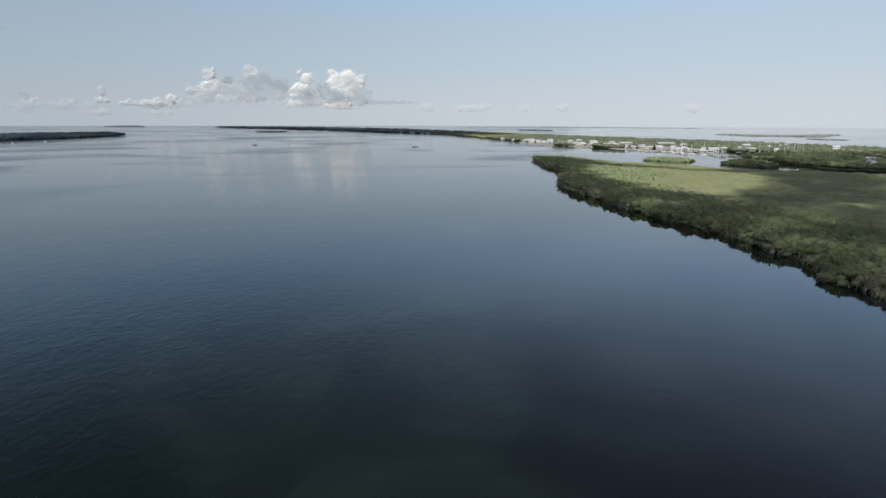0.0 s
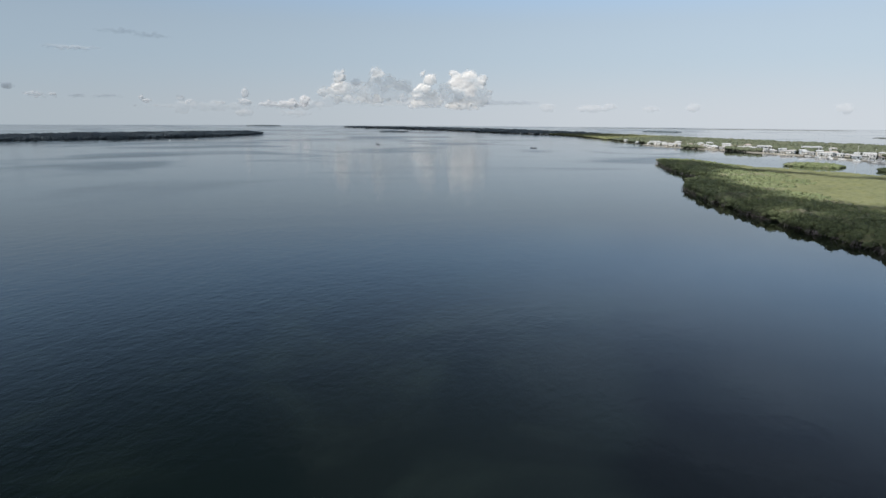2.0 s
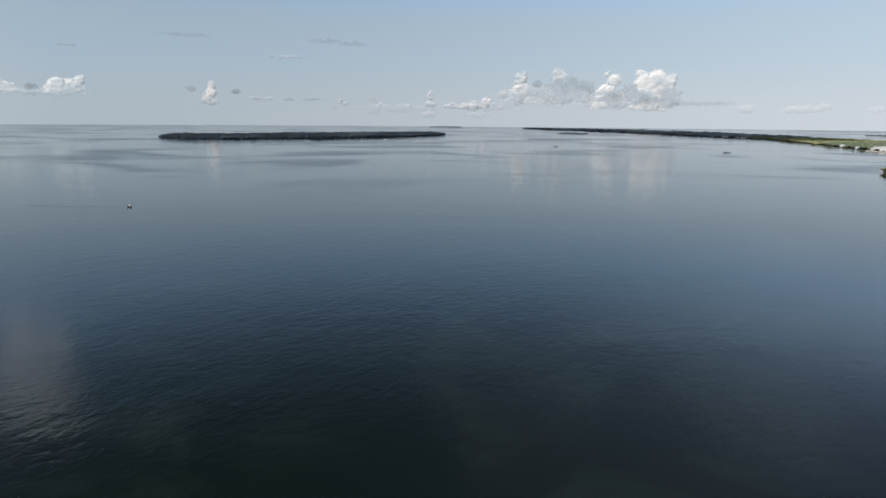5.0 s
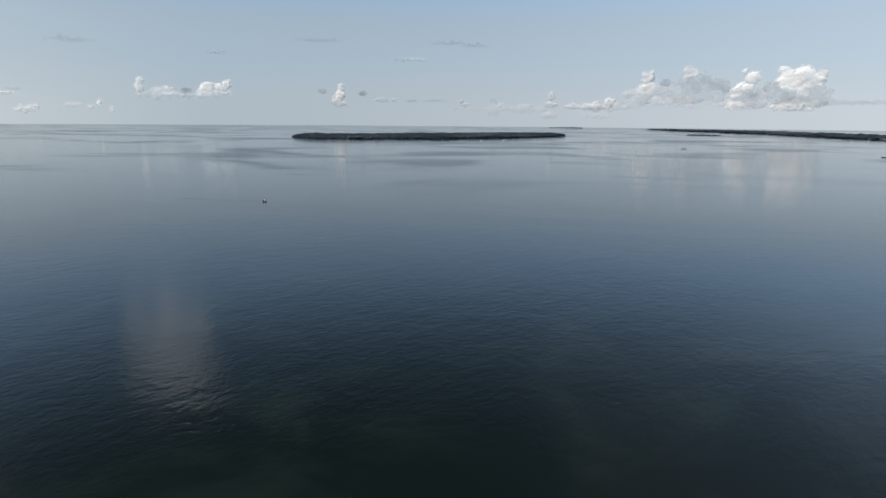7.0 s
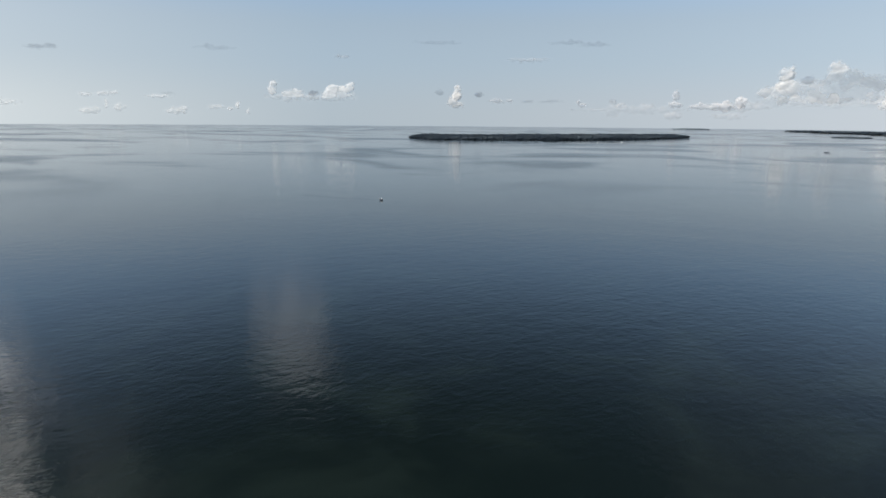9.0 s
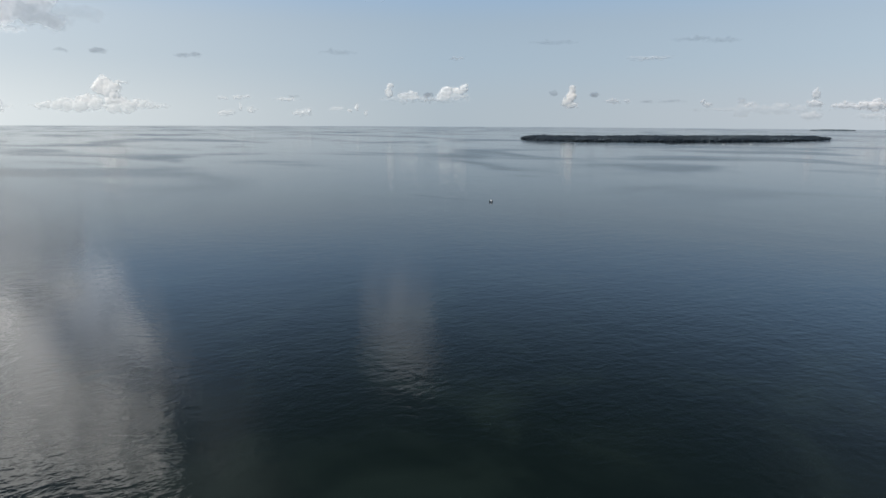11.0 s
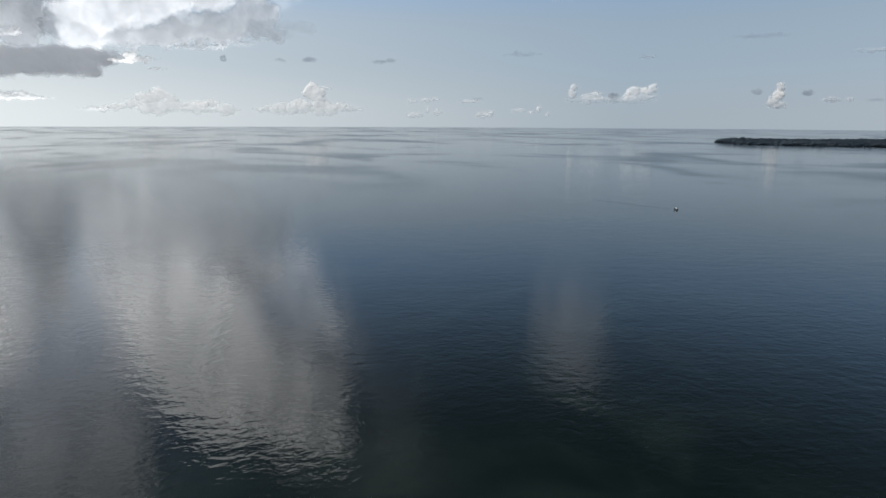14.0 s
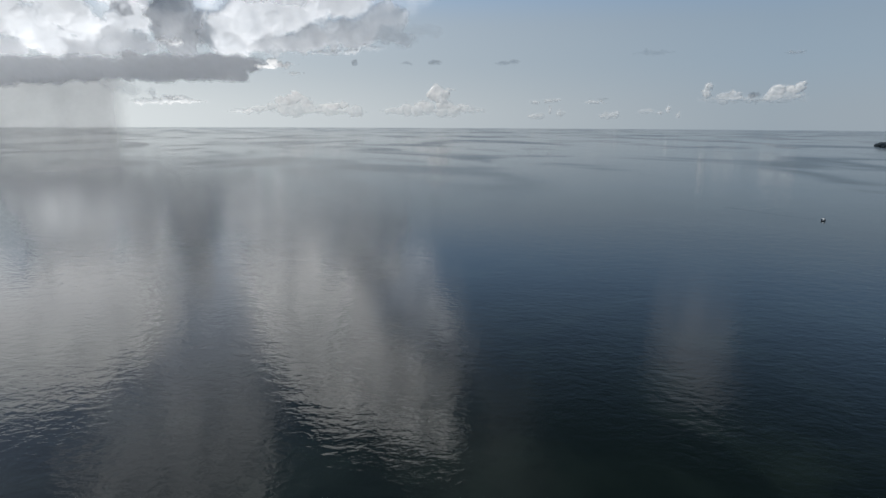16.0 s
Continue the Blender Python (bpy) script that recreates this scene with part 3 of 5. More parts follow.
# ---- islets and far islands ----
def wooded_island(name, poly, count, clear, r0, r1, h, label, level=1, sprays=8, spray=1.0, mat=WOODS, sand=MUD, step=20.0):
    """A low island under trees: ground, and a mass of crowns."""
    isle = empty(name, Matrix(), label, "island")
    g = land("ground", poly, sand, 0.35, "", "", step, 2.0, "")
    g.parent = isle
    heap = Heap()
    p = scatter(poly, count, clear)
    e = off_line(p, list(poly) + [poly[0]])
    for (x, y), d in zip(p, e):
        r = rng.uniform(r0, r1)
        t = h * (0.62 + 0.38 * min(1, d / (3 * r1))) * rng.uniform(0.82, 1.12) * (1 + 0.16 * noise.noise(Vector((x / 90, y / 90, 5))))
        crown(heap, (x, y, t * 0.52), r, t * 0.5, level, sprays, spray)
    # low boughs that hang down to the water round the edge
    ring = np.asarray(poly, float)
    for a, b in zip(ring, np.roll(ring, -1, 0)):
        u = (b - a) / np.hypot(*(b - a))
        for k in np.arange(0, np.hypot(*(b - a)), 0.55 * r1):
            x, y = a + u * k + np.array([-u[1], u[0]]) * rng.uniform(0.1, 0.35) * r1
            crown(heap, (x, y, 0.10 * h), r1 * rng.uniform(0.35, 0.55), 0.34 * h, level, sprays, spray)
    o = link_mesh("canopy", heap.mesh("canopy"), mat, isle)
    o["kind"] = "stuff"
    return isle


wooded_island("mangrove_islet", [(211, 632), (232, 614), (247, 608), (258, 622), (254, 640), (238, 648), (220, 652)], 1600, 3.0, 2.0, 3.2, 3.3,
              "small round green mangrove islet in the lagoon", 2, 24, 0.6, MANGROVE, step=8)
wooded_island("mangrove_islet", [(268, 580), (279, 553), (287, 533), (302, 545), (312, 575), (300, 600), (282, 596)], 1600, 3.0, 2.0, 3.2, 4.6,
              "dark green mangrove islet beside the marina channel", 2, 24, 0.6, MANGROVE, step=8)
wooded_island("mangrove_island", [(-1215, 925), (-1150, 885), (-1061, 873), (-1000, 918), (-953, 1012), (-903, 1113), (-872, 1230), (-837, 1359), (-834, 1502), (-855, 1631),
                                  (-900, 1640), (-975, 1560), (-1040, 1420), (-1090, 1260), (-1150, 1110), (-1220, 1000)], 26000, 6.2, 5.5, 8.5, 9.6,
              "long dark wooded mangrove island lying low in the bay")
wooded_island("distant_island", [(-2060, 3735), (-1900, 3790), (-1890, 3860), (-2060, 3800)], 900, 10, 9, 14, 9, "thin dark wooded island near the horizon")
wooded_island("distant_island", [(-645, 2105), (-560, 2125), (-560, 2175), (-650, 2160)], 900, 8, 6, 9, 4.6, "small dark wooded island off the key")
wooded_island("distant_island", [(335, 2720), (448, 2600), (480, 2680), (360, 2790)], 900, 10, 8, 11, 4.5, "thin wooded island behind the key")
# low crowns in haze-paled leaves, so that these islands look faint from the drone
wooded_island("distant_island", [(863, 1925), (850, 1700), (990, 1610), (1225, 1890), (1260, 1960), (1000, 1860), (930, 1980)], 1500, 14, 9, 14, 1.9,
              "low grey-green mangrove flat behind the key", mat=HAZE_SCRUB)
wooded_island("distant_island", [(868, 1455), (862, 1368), (905, 1370), (900, 1440)], 500, 10, 7, 10, 2.2, "low mangrove shoal behind the key", mat=HAZE_SCRUB)
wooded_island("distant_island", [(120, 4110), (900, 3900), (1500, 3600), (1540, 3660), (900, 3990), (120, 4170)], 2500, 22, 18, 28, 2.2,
              "faint strip of wooded islands on the horizon", mat=HAZE_SCRUB)

# ---- the long key with the town ----
KEY_FRONT = [(-1290, 3440), (-900, 2980), (-560, 2640), (-272, 2187), (-115, 1925), (24, 1721), (98, 1403), (145, 1153), (170, 1047), (200, 1002), (241, 942),
             (271, 871), (303, 825), (313, 756), (324, 732), (335, 698), (338, 677), (326, 618), (336, 580), (335, 545), (345, 520), (372, 500)]
KEY_BACK = [(480, 520), (640, 760), (640, 900), (600, 1000), (560, 1100), (470, 1270), (390, 1440), (285, 1690), (136, 1990), (-130, 2600), (-560, 3250), (-1220, 3560)]
land("land", KEY_FRONT + KEY_BACK, EARTH, 0.6, "scrubby sandy ground of the long low key", "land", 25.0, 2.0)


def key_woods(name, poly, count, clear, r0, r1, h, label, level, sprays, spray, mat, keep_off=()):
    heap = Heap()
    p = scatter(poly, count, clear)
    for x, y in p:
        if any(abs(x - a) < w and abs(y - b) < w for a, b, w in keep_off):
            continue
        r = rng.uniform(r0, r1)
        t = h * rng.uniform(0.7, 1.15) * (1 + 0.25 * noise.noise(Vector((x / 70, y / 70, 9))))
        crown(heap, (x, y, 0.5 + t * 0.52), r, t * 0.5, level, sprays, spray)
    o = link_mesh(name, heap.mesh(name), mat)
    return tagged(o, label, "woods", kind="stuff")


TOWN = [(162, 1120, 9), (180, 1100, 9), (199, 1130, 9), (222, 1060, 9), (247, 1110, 9), (257, 1040, 11), (283, 1020, 10), (284, 975, 12), (299, 960, 12), (291, 885, 10),
        (340, 960, 14), (362, 930, 12), (345, 868, 12), (336, 808, 11), (372, 835, 12), (388, 846, 9), (450, 902, 12), (470, 890, 10), (548, 967, 9), (537, 830, 9),
        (426, 603, 9), (392, 548, 9), (404, 572, 9), (318, 838, 9), (214, 1035, 8), (228, 1005, 8), (262, 925, 9), (415, 850, 9), (440, 800, 9), (352, 770, 8), (366, 742, 8)]
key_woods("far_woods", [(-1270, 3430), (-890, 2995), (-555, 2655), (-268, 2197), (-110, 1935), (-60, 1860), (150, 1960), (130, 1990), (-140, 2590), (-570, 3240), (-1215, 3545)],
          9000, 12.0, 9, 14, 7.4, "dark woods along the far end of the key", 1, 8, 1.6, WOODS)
key_woods("key_scrub", [(-60, 1862), (28, 1735), (100, 1420), (280, 1690), (150, 1955)], 6000, 8.0, 5.5, 8.5, 5.0, "yellowish green scrub along the middle of the key", 1, 10, 1.2, SCRUB)
key_woods("town_woods", [(104, 1400), (158, 1140), (230, 1075), (300, 985), (330, 880), (400, 790), (560, 760), (630, 800), (590, 1000), (465, 1260), (385, 1430), (282, 1690)],
          14000, 6.0, 3.6, 6.2, 5.3, "green trees behind the waterfront houses", 1, 12, 1.0, TOWN_WOODS, TOWN)
key_woods("shore_grove", [(186, 1012), (205, 990), (214, 985), (205, 1020), (190, 1035)], 700, 4.5, 3.2, 5.0, 6.0, "dark grove of trees at the waterfront", 2, 14, 0.8, TOWN_WOODS)
key_woods("shore_grove", [(232, 945), (254, 905), (272, 900), (262, 945), (240, 962)], 700, 4.5, 3.2, 5.0, 6.0, "dark grove of trees at the waterfront", 2, 14, 0.8, TOWN_WOODS)
key_woods("channel_mangroves", [(338, 690), (326, 620), (336, 580), (335, 545), (344, 519), (371, 499), (481, 518), (636, 761), (560, 752), (470, 745), (400, 738), (360, 705)],
          11000, 4.4, 2.6, 4.6, 4.5, "dark green mangrove woods along the lagoon channel", 2, 16, 0.8, MANGROVE, TOWN)


# ---- houses ----
def window(bm_parent, x, y, z, w, h, face):
    """One window: frame, pane and sill, on the wall that faces -y (face -1) or +y."""
    fr = bmesh.new()
    t = 0.09
    for x0, z0, x1, z1 in ((-w / 2, -h / 2, w / 2, -h / 2 + t), (-w / 2, h / 2 - t, w / 2, h / 2), (-w / 2, -h / 2 + t, -w / 2 + t, h / 2 - t), (w / 2 - t, -h / 2 + t, w / 2, h / 2 - t)):
        box(fr, x + x0, min(y, y + face * 0.07), z + z0, x + x1, max(y, y + face * 0.07), z + z1)
    win = part("window", fr, WHITE, bm_parent)
    part("pane", box(bmesh.new(), x - w / 2 + t, min(y - face * 0.02, y + face * 0.03), z - h / 2 + t, x + w / 2 - t, max(y - face * 0.02, y + face * 0.03), z + h / 2 - t), GLASS, win, "dark window glass")
    return win


def house(x, y, turn, w, d, h, wall, roof, hip=True, stilts=2.4, label="", roof_h=2.4, deck=True):
    """A waterfront house on piles: walls, hipped or gabled roof, windows, door, deck."""
    w, d, h, stilts, roof_h = w * 0.62, d * 0.62, h * 0.85, stilts * 0.5, roof_h * 0.6
    ob = empty("house", pose(x, y, 0.6, 0, 0, turn), label, "house", "waterfront houses")
    part("wall", box(bmesh.new(), -w / 2, -d / 2, stilts, w / 2, d / 2, stilts + h, 0.04), wall, ob)
    bm = bmesh.new()
    o, z0 = 0.6, stilts + h
    e = [bm.verts.new(c) for c in ((-w / 2 - o, -d / 2 - o, z0), (w / 2 + o, -d / 2 - o, z0), (w / 2 + o, d / 2 + o, z0), (-w / 2 - o, d / 2 + o, z0))]
    u = [bm.verts.new((c.co.x, c.co.y, z0 + 0.22)) for c in e]
    cut = d / 2 if hip else -0.01
    rg = [bm.verts.new((-w / 2 + cut, 0, z0 + 0.22 + roof_h)), bm.verts.new((w / 2 - cut, 0, z0 + 0.22 + roof_h))]
    bm.faces.new(e[::-1])
    for i in range(4):
        bm.faces.new((e[i], e[(i + 1) % 4], u[(i + 1) % 4], u[i]))
    bm.faces.new((u[0], u[1], rg[1], rg[0]))
    bm.faces.new((u[2], u[3], rg[0], rg[1]))
    bm.faces.new((u[1], u[2], rg[1]))
    bm.faces.new((u[3], u[0], rg[0]))
    part("roof", bm, roof, ob)
    n = max(2, int(w / 2.9))
    floors = 2 if h > 4.5 else 1
    for fl in range(floors):
        for i in range(n):
            wx = (i + 0.5) / n * w - w / 2
            zc = stilts + fl * 2.45 + 1.35
            if fl == 0 and i == n // 2:
                part("door", box(bmesh.new(), wx - 0.9, -d / 2 - 0.05, stilts + 0.02, wx + 0.9, -d / 2 - 0.003, stilts + 2.1), GLASS, ob, "dark glazed sliding door")
            else:
                window(ob, wx, -d / 2 - 0.003, zc, 1.2, 1.3, -1)
    if deck:
        part("deck", box(bmesh.new(), -w / 2, -d / 2 - 2.4, stilts - 0.22, w / 2, -d / 2 - 0.06, stilts - 0.02), WOOD, ob, "grey timber deck")
    if stilts > 0.5:
        for sx in (-w / 2 + 0.4, -w / 6, w / 6, w / 2 - 0.4):
            for sy in (-d / 2 + 0.4, d / 2 - 0.4):
                part("post", box(bmesh.new(), sx - 0.2, sy - 0.2, -0.2, sx + 0.2, sy + 0.2, stilts), WHITE, ob)
        part("ground_floor_wall", box(bmesh.new(), -w / 2 + 0.9, -d / 2 + 1.2, -0.2, w / 2 - 0.9, d / 2 - 0.9, stilts - 0.3), wall, ob)
    return ob


def lodge(x, y, turn, w, storeys, label):
    """A long waterside lodging: storeys with galleries, doors, windows and a flat-hipped roof."""
    d, s = 11.0, 2.9
    ob = empty("lodge", pose(x, y, 0.6, 0, 0, turn), label, "building", "long waterside buildings")
    part("wall", box(bmesh.new(), -w / 2, -d / 2, -0.2, w / 2, d / 2, storeys * s, 0.04), WHITE, ob)
    bm = bmesh.new()
    box(bm, -w / 2 - 0.8, -d / 2 - 2.2, storeys * s, w / 2 + 0.8, d / 2 + 0.8, storeys * s + 0.35)
    r = box(bm, -w / 2 + 1, -d / 2 + 1, storeys * s + 0.35, w / 2 - 1, d / 2 - 1, storeys * s + 1.5)
    part("roof", bm, ROOF_W, ob)
    n = int(w / 4.2)
    for k in range(storeys):
        part("gallery", box(bmesh.new(), -w / 2, -d / 2 - 1.9, k * s - 0.1, w / 2, -d / 2 - 0.01, k * s + 0.1), CREAM, ob)
        if k:
            part("railing", box(bmesh.new(), -w / 2, -d / 2 - 1.9, k * s + 0.95, w / 2, -d / 2 - 1.84, k * s + 1.05), WHITE, ob)
        for i in range(n):
            wx = (i + 0.5) / n * w - w / 2
            window(ob, wx, -d / 2 - 0.003, k * s + 1.35, 2.0, 1.9, -1)
            part("post", box(bmesh.new(), wx - w / n / 2 - 0.12, -d / 2 - 1.85, k * s + 0.12, wx - w / n / 2 + 0.12, -d / 2 - 1.65, (k + 1) * s - 0.12), WHITE, ob)
    return ob


WH = "white two-storey waterfront house with a pale metal roof"
CR = "cream house on piles with a hipped grey roof"
BL = "pale blue boarded house with a white roof"
house(162, 1120, -8, 15, 11, 5.8, WHITE, ROOF_W, False, 2.4, WH)
house(180, 1100, -12, 12, 10, 3.2, WHITE, ROOF_W, True, 2.2, WH)
house(199, 1130, -10, 17, 11, 5.6, WHITE, ROOF_W, True, 2.4, WH)
house(214, 1035, -20, 10, 9, 3.0, CREAM, ROOF_G, True, 2.0, CR)
house(222, 1060, -12, 16, 10, 5.6, CREAM, ROOF_W, True, 2.2, "cream two-storey house with a pale roof")
house(228, 1005, -20, 11, 9, 3.2, WHITE, ROOF_W, False, 2.2, WH)
house(247, 1110, -14, 17, 11, 5.4, WHITE, ROOF_W, True, 2.4, WH)
house(257, 1040, -14, 20, 12, 5.6, WHITE, ROOF_W, False, 2.0, WH)
house(283, 1020, -14, 15, 11, 5.6, WHITE, ROOF_T, True, 2.0, "white two-storey house with a tan tiled roof")
lodge(290, 965, -18, 20, 2, "two-storey white waterside lodge with galleries")
lodge(350, 955, -20, 26, 2, "long two-storey white lodge with galleries")
house(291, 885, -25, 12, 10, 3.4, CREAM, ROOF_G, True, 0.4, "low cream boathouse beside the beach", 1.8, False)
house(318, 838, -25, 10, 8, 3.2, WHITE, ROOF_W, False, 0.4, "low white shed with a pale metal roof", 1.6, False)
house(362, 915, -22, 16, 10, 5.4, WHITE, ROOF_G, True, 2.2, "white two-storey house with a grey shingle roof")
house(345, 868, -25, 15, 10, 3.4, CREAM, ROOF_T, True, 0.4, "cream bungalow with a tan tiled roof", 2.2, False)
house(336, 808, -30, 13, 9, 3.2, CREAM, ROOF_W, True, 0.4, "cream bungalow with a pale roof", 1.8, False)
house(372, 835, -25, 22, 11, 3.6, WHITE, ROOF_W, False, 0.4, "long low white boathouse with a metal roof", 2.0, False)
house(392, 848, -25, 13, 10, 3.6, CREAM, ROOF_W, True, 0.6, "pale yellow house with a white roof", 2.4, False)
house(415, 850, -25, 12, 9, 3.4, WHITE, ROOF_G, True, 1.8, "white house with a grey shingle roof")
house(450, 902, -26, 20, 12, 5.2, BLUEGREY, ROOF_W, True, 1.8, BL)
house(474, 890, -26, 14, 10, 3.4, WHITE, ROOF_W, False, 2.0, WH)
house(548, 967, -28, 14, 10, 5.4, WHITE, ROOF_T, True, 2.2, "white two-storey house with a tan tiled roof")
house(537, 830, -30, 13, 10, 5.4, WHITE, ROOF_W, False, 3.0, WH)
house(426, 603, -35, 13, 9, 3.3, WHITE, ROOF_W, False, 1.8, WH)
house(404, 572, -38, 11, 8, 3.0, CREAM, ROOF_W, True, 1.2, "cream house with a pale roof among mangroves")
house(392, 548, -38, 10, 8, 3.0, WHITE, ROOF_G, True, 1.2, "white house with a grey roof among mangroves")
house(262, 925, -20, 11, 9, 3.2, CREAM, ROOF_G, True, 0.8, CR)
house(440, 800, -28, 11, 9, 3.2, WHITE, ROOF_W, True, 1.8, WH)
# small cottages between them
for i, (x, y) in enumerate(((153, 1150), (172, 1075), (190, 1078), (207, 1012), (212, 1092), (236, 1078), (240, 990), (250, 965), (268, 990), (272, 1065), (302, 930), (308, 905), (312, 870),
                            (322, 905), (330, 845), (352, 822), (358, 795), (372, 900), (385, 880), (402, 822), (422, 828), (435, 870), (462, 860), (330, 770), (344, 745), (500, 900), (515, 930), (140, 1215), (126, 1290))):
    house(x, y, -20 + 11 * math.sin(i * 2.7), 8.5 + 2.5 * (i % 3), 8, 2.9, (WHITE, CREAM, WHITE, BLUEGREY)[i % 4], (ROOF_W, ROOF_G, ROOF_W, ROOF_W, ROOF_T)[i % 5], i % 3 == 0, (1.8, 0.5)[i % 2],
          ("small white cottage near the waterfront", "small cream cottage near the waterfront", "small white cottage near the waterfront", "small pale blue cottage near the waterfront")[i % 4], 1.9, False)
# the close row right behind the waterfront
row = np.array([(146, 1165), (172, 1060), (203, 1012), (243, 955), (275, 885), (306, 840), (318, 775)], float)
legs = np.hypot(*np.diff(row, axis=0).T)
for i, s in enumerate(np.arange(6.0, legs.sum() - 4, 8.6)):
    k = int(np.searchsorted(np.cumsum(legs), s))
    u = (row[k + 1] - row[k]) / legs[k]
    a = row[k] + u * (s - legs[:k].sum()) + np.array([-u[1], u[0]]) * (9 + 16 * rng.random() ** 1.5)
    house(a[0], a[1], math.degrees(math.atan2(u[1], u[0])) + 48 + rng.uniform(-16, 16), rng.uniform(8, 14), 8.5, 2.9 if i % 3 else 5.0, (WHITE, WHITE, CREAM, WHITE, BLUEGREY)[i % 5], (ROOF_W, ROOF_W, ROOF_G)[i % 3], i % 4 == 1, (1.6, 0.5)[i % 2],
          ("white waterfront house with a pale roof", "white waterfront house with a pale roof", "cream waterfront house with a pale roof", "white waterfront house with a pale roof", "pale blue waterfront house with a pale roof")[i % 5], 1.8, i % 2 == 0)
# the row along the far shore
for i, s in enumerate(np.linspace(0.03, 0.50, 12)):
    a = np.array([-250.0, 2180.0]) + s * (np.array([92.0, 1440.0]) - np.array([-250.0, 2180.0])) + np.array([14.0 + 22 * math.sin(i * 2.1) ** 2 - 34 * math.sin(math.pi * s), 0])
    house(a[0] + 34, a[1] + 8, -25 + 9 * math.sin(i * 1.7), 9 + 4 * (i % 3), 9, 3.0, (WHITE, CREAM, WHITE)[i % 3], (ROOF_W, ROOF_G, ROOF_W, ROOF_T)[i % 4], i % 2 == 0, 0.8,
          ("white house on piles along the far shore", "cream house on piles along the far shore", "white house on piles along the far shore")[i % 3])

# seawalls and docks
part("seawall", box(bmesh.new(), -36, -0.5, -1.4, 36, 0.5, 1.1), SAND, None).matrix_world = pose(276, 868, 0, 0, 0, -58)
tagged(bpy.data.objects["seawall"], "pale concrete seawall along the town waterfront", "seawall", kind="structure")
# a strip of pale made ground behind the water's edge
for (ax, ay), (bx, by) in zip(KEY_FRONT[7:17], KEY_FRONT[8:18]):
    long, turn = math.hypot(bx - ax, by - ay), math.degrees(math.atan2(by - ay, bx - ax))
    strip = part("quay", box(bmesh.new(), -long / 2 + 0.2, -4.5, -1.4, long / 2 - 0.2, 1.8, 0.95, 0.1), SAND, None)
    strip.matrix_world = pose((ax + bx) / 2, (ay + by) / 2, 0, 0, 0, turn + 180)
    tagged(strip, "pale sandy quay along the town waterfront", "quay", kind="structure")


def dock(x, y, turn, length):
    ob = empty("dock", pose(x, y, 0, 0, 0, turn), "grey timber dock on piles", "dock", "docks")
    for i in range(int(length / 0.9)):
        part("plank", box(bmesh.new(), -1.1, -i * 0.9 - 0.86, 0.95, 1.1, -i * 0.9, 1.05), WOOD, ob)
    for i in range(int(length / 4) + 1):
        for s in (-1.2, 1.2):
            part("dock_post", rod(bmesh.new(), (s, -i * 4, -1.5), (s, -i * 4, 1.7), 0.16, 0.15), WOOD, ob)
    return ob


for x, y, t, n in ((170, 1044, -20, 18), (202, 998, -30, 16), (229, 962, -30, 14), (298, 832, -40, 20), (310, 780, -60, 18), (330, 712, -70, 16)):
    dock(x, y, t, n)


# ---- boats ----
def hull_mesh(bm, length, beam, depth, sheer=0.25, draft=0.3):
    """A pointed hull lofted from stations, bow towards +y, with a thick gunwale."""
    rows = []
    for s in np.linspace(0, 1, 9):
        w = beam / 2 * (1 - max(0, (s - 0.45) / 0.55) ** 2.2) * (0.9 + 0.1 * min(1, s * 4))
        w = max(w, 0.02)
        z = depth + sheer * s * s
        yy = (s - 0.5) * length
        k = -draft * (1 - max(0, (s - 0.7) / 0.3) ** 2)
        rows.append([bm.verts.new(c) for c in ((-w, yy, z), (-w * 0.86, yy, 0.05), (0, yy, k), (w * 0.86, yy, 0.05), (w, yy, z), (w * 0.84, yy, z), (0, yy, z - depth * 0.45), (-w * 0.84, yy, z))])
    for p, q in zip(rows[:-1], rows[1:]):
        for i in range(8):
            j = (i + 1) % 8
            bm.faces.new((p[i], p[j], q[j], q[i]))
    bm.faces.new(rows[0][::-1])
    bm.faces.new(rows[-1])
    bmesh.ops.recalc_face_normals(bm, faces=bm.faces)
    return bm


def skiff(x, y, turn, length, paint, label, top=True):
    ob = empty("motor_boat", pose(x, y, 0, 0, 0, turn), label, "boat", "small motor boats")
    part("hull", hull_mesh(bmesh.new(), length, length * 0.36, 0.75), paint, ob)
    part("deck", box(bmesh.new(), -length * 0.13, -length * 0.42, 0.36, length * 0.13, length * 0.24, 0.44), GELCOAT, ob)
    con = part("console", box(bmesh.new(), -0.42, -0.35, 0.44, 0.42, 0.45, 1.45, 0.08), GELCOAT, ob, "white helm console")
    part("windscreen", box(bmesh.new(), -0.4, 0.40, 1.46, 0.4, 0.44, 1.85), GLASS, con)
    mot = part("outboard_motor", box(bmesh.new(), -0.25, -length / 2 - 0.55, 0.65, 0.25, -length / 2 - 0.02, 1.35, 0.1), RUBBER, ob, "black outboard motor")
    part("leg", box(bmesh.new(), -0.08, -length / 2 - 0.4, -0.5, 0.08, -length / 2 - 0.2, 0.64), RUBBER, mot)
    if top:
        for sx in (-0.7, 0.7):
            for sy in (-0.7, 0.6):
                part("top_post", rod(bmesh.new(), (sx, sy, 0.4), (sx * 0.9, sy, 2.35), 0.03, 0.03), ALLOY, ob)
        part("canopy", box(bmesh.new(), -0.95, -1.05, 2.35, 0.95, 0.95, 2.45, 0.03), GELCOAT, ob, "white canopy top")
    return ob


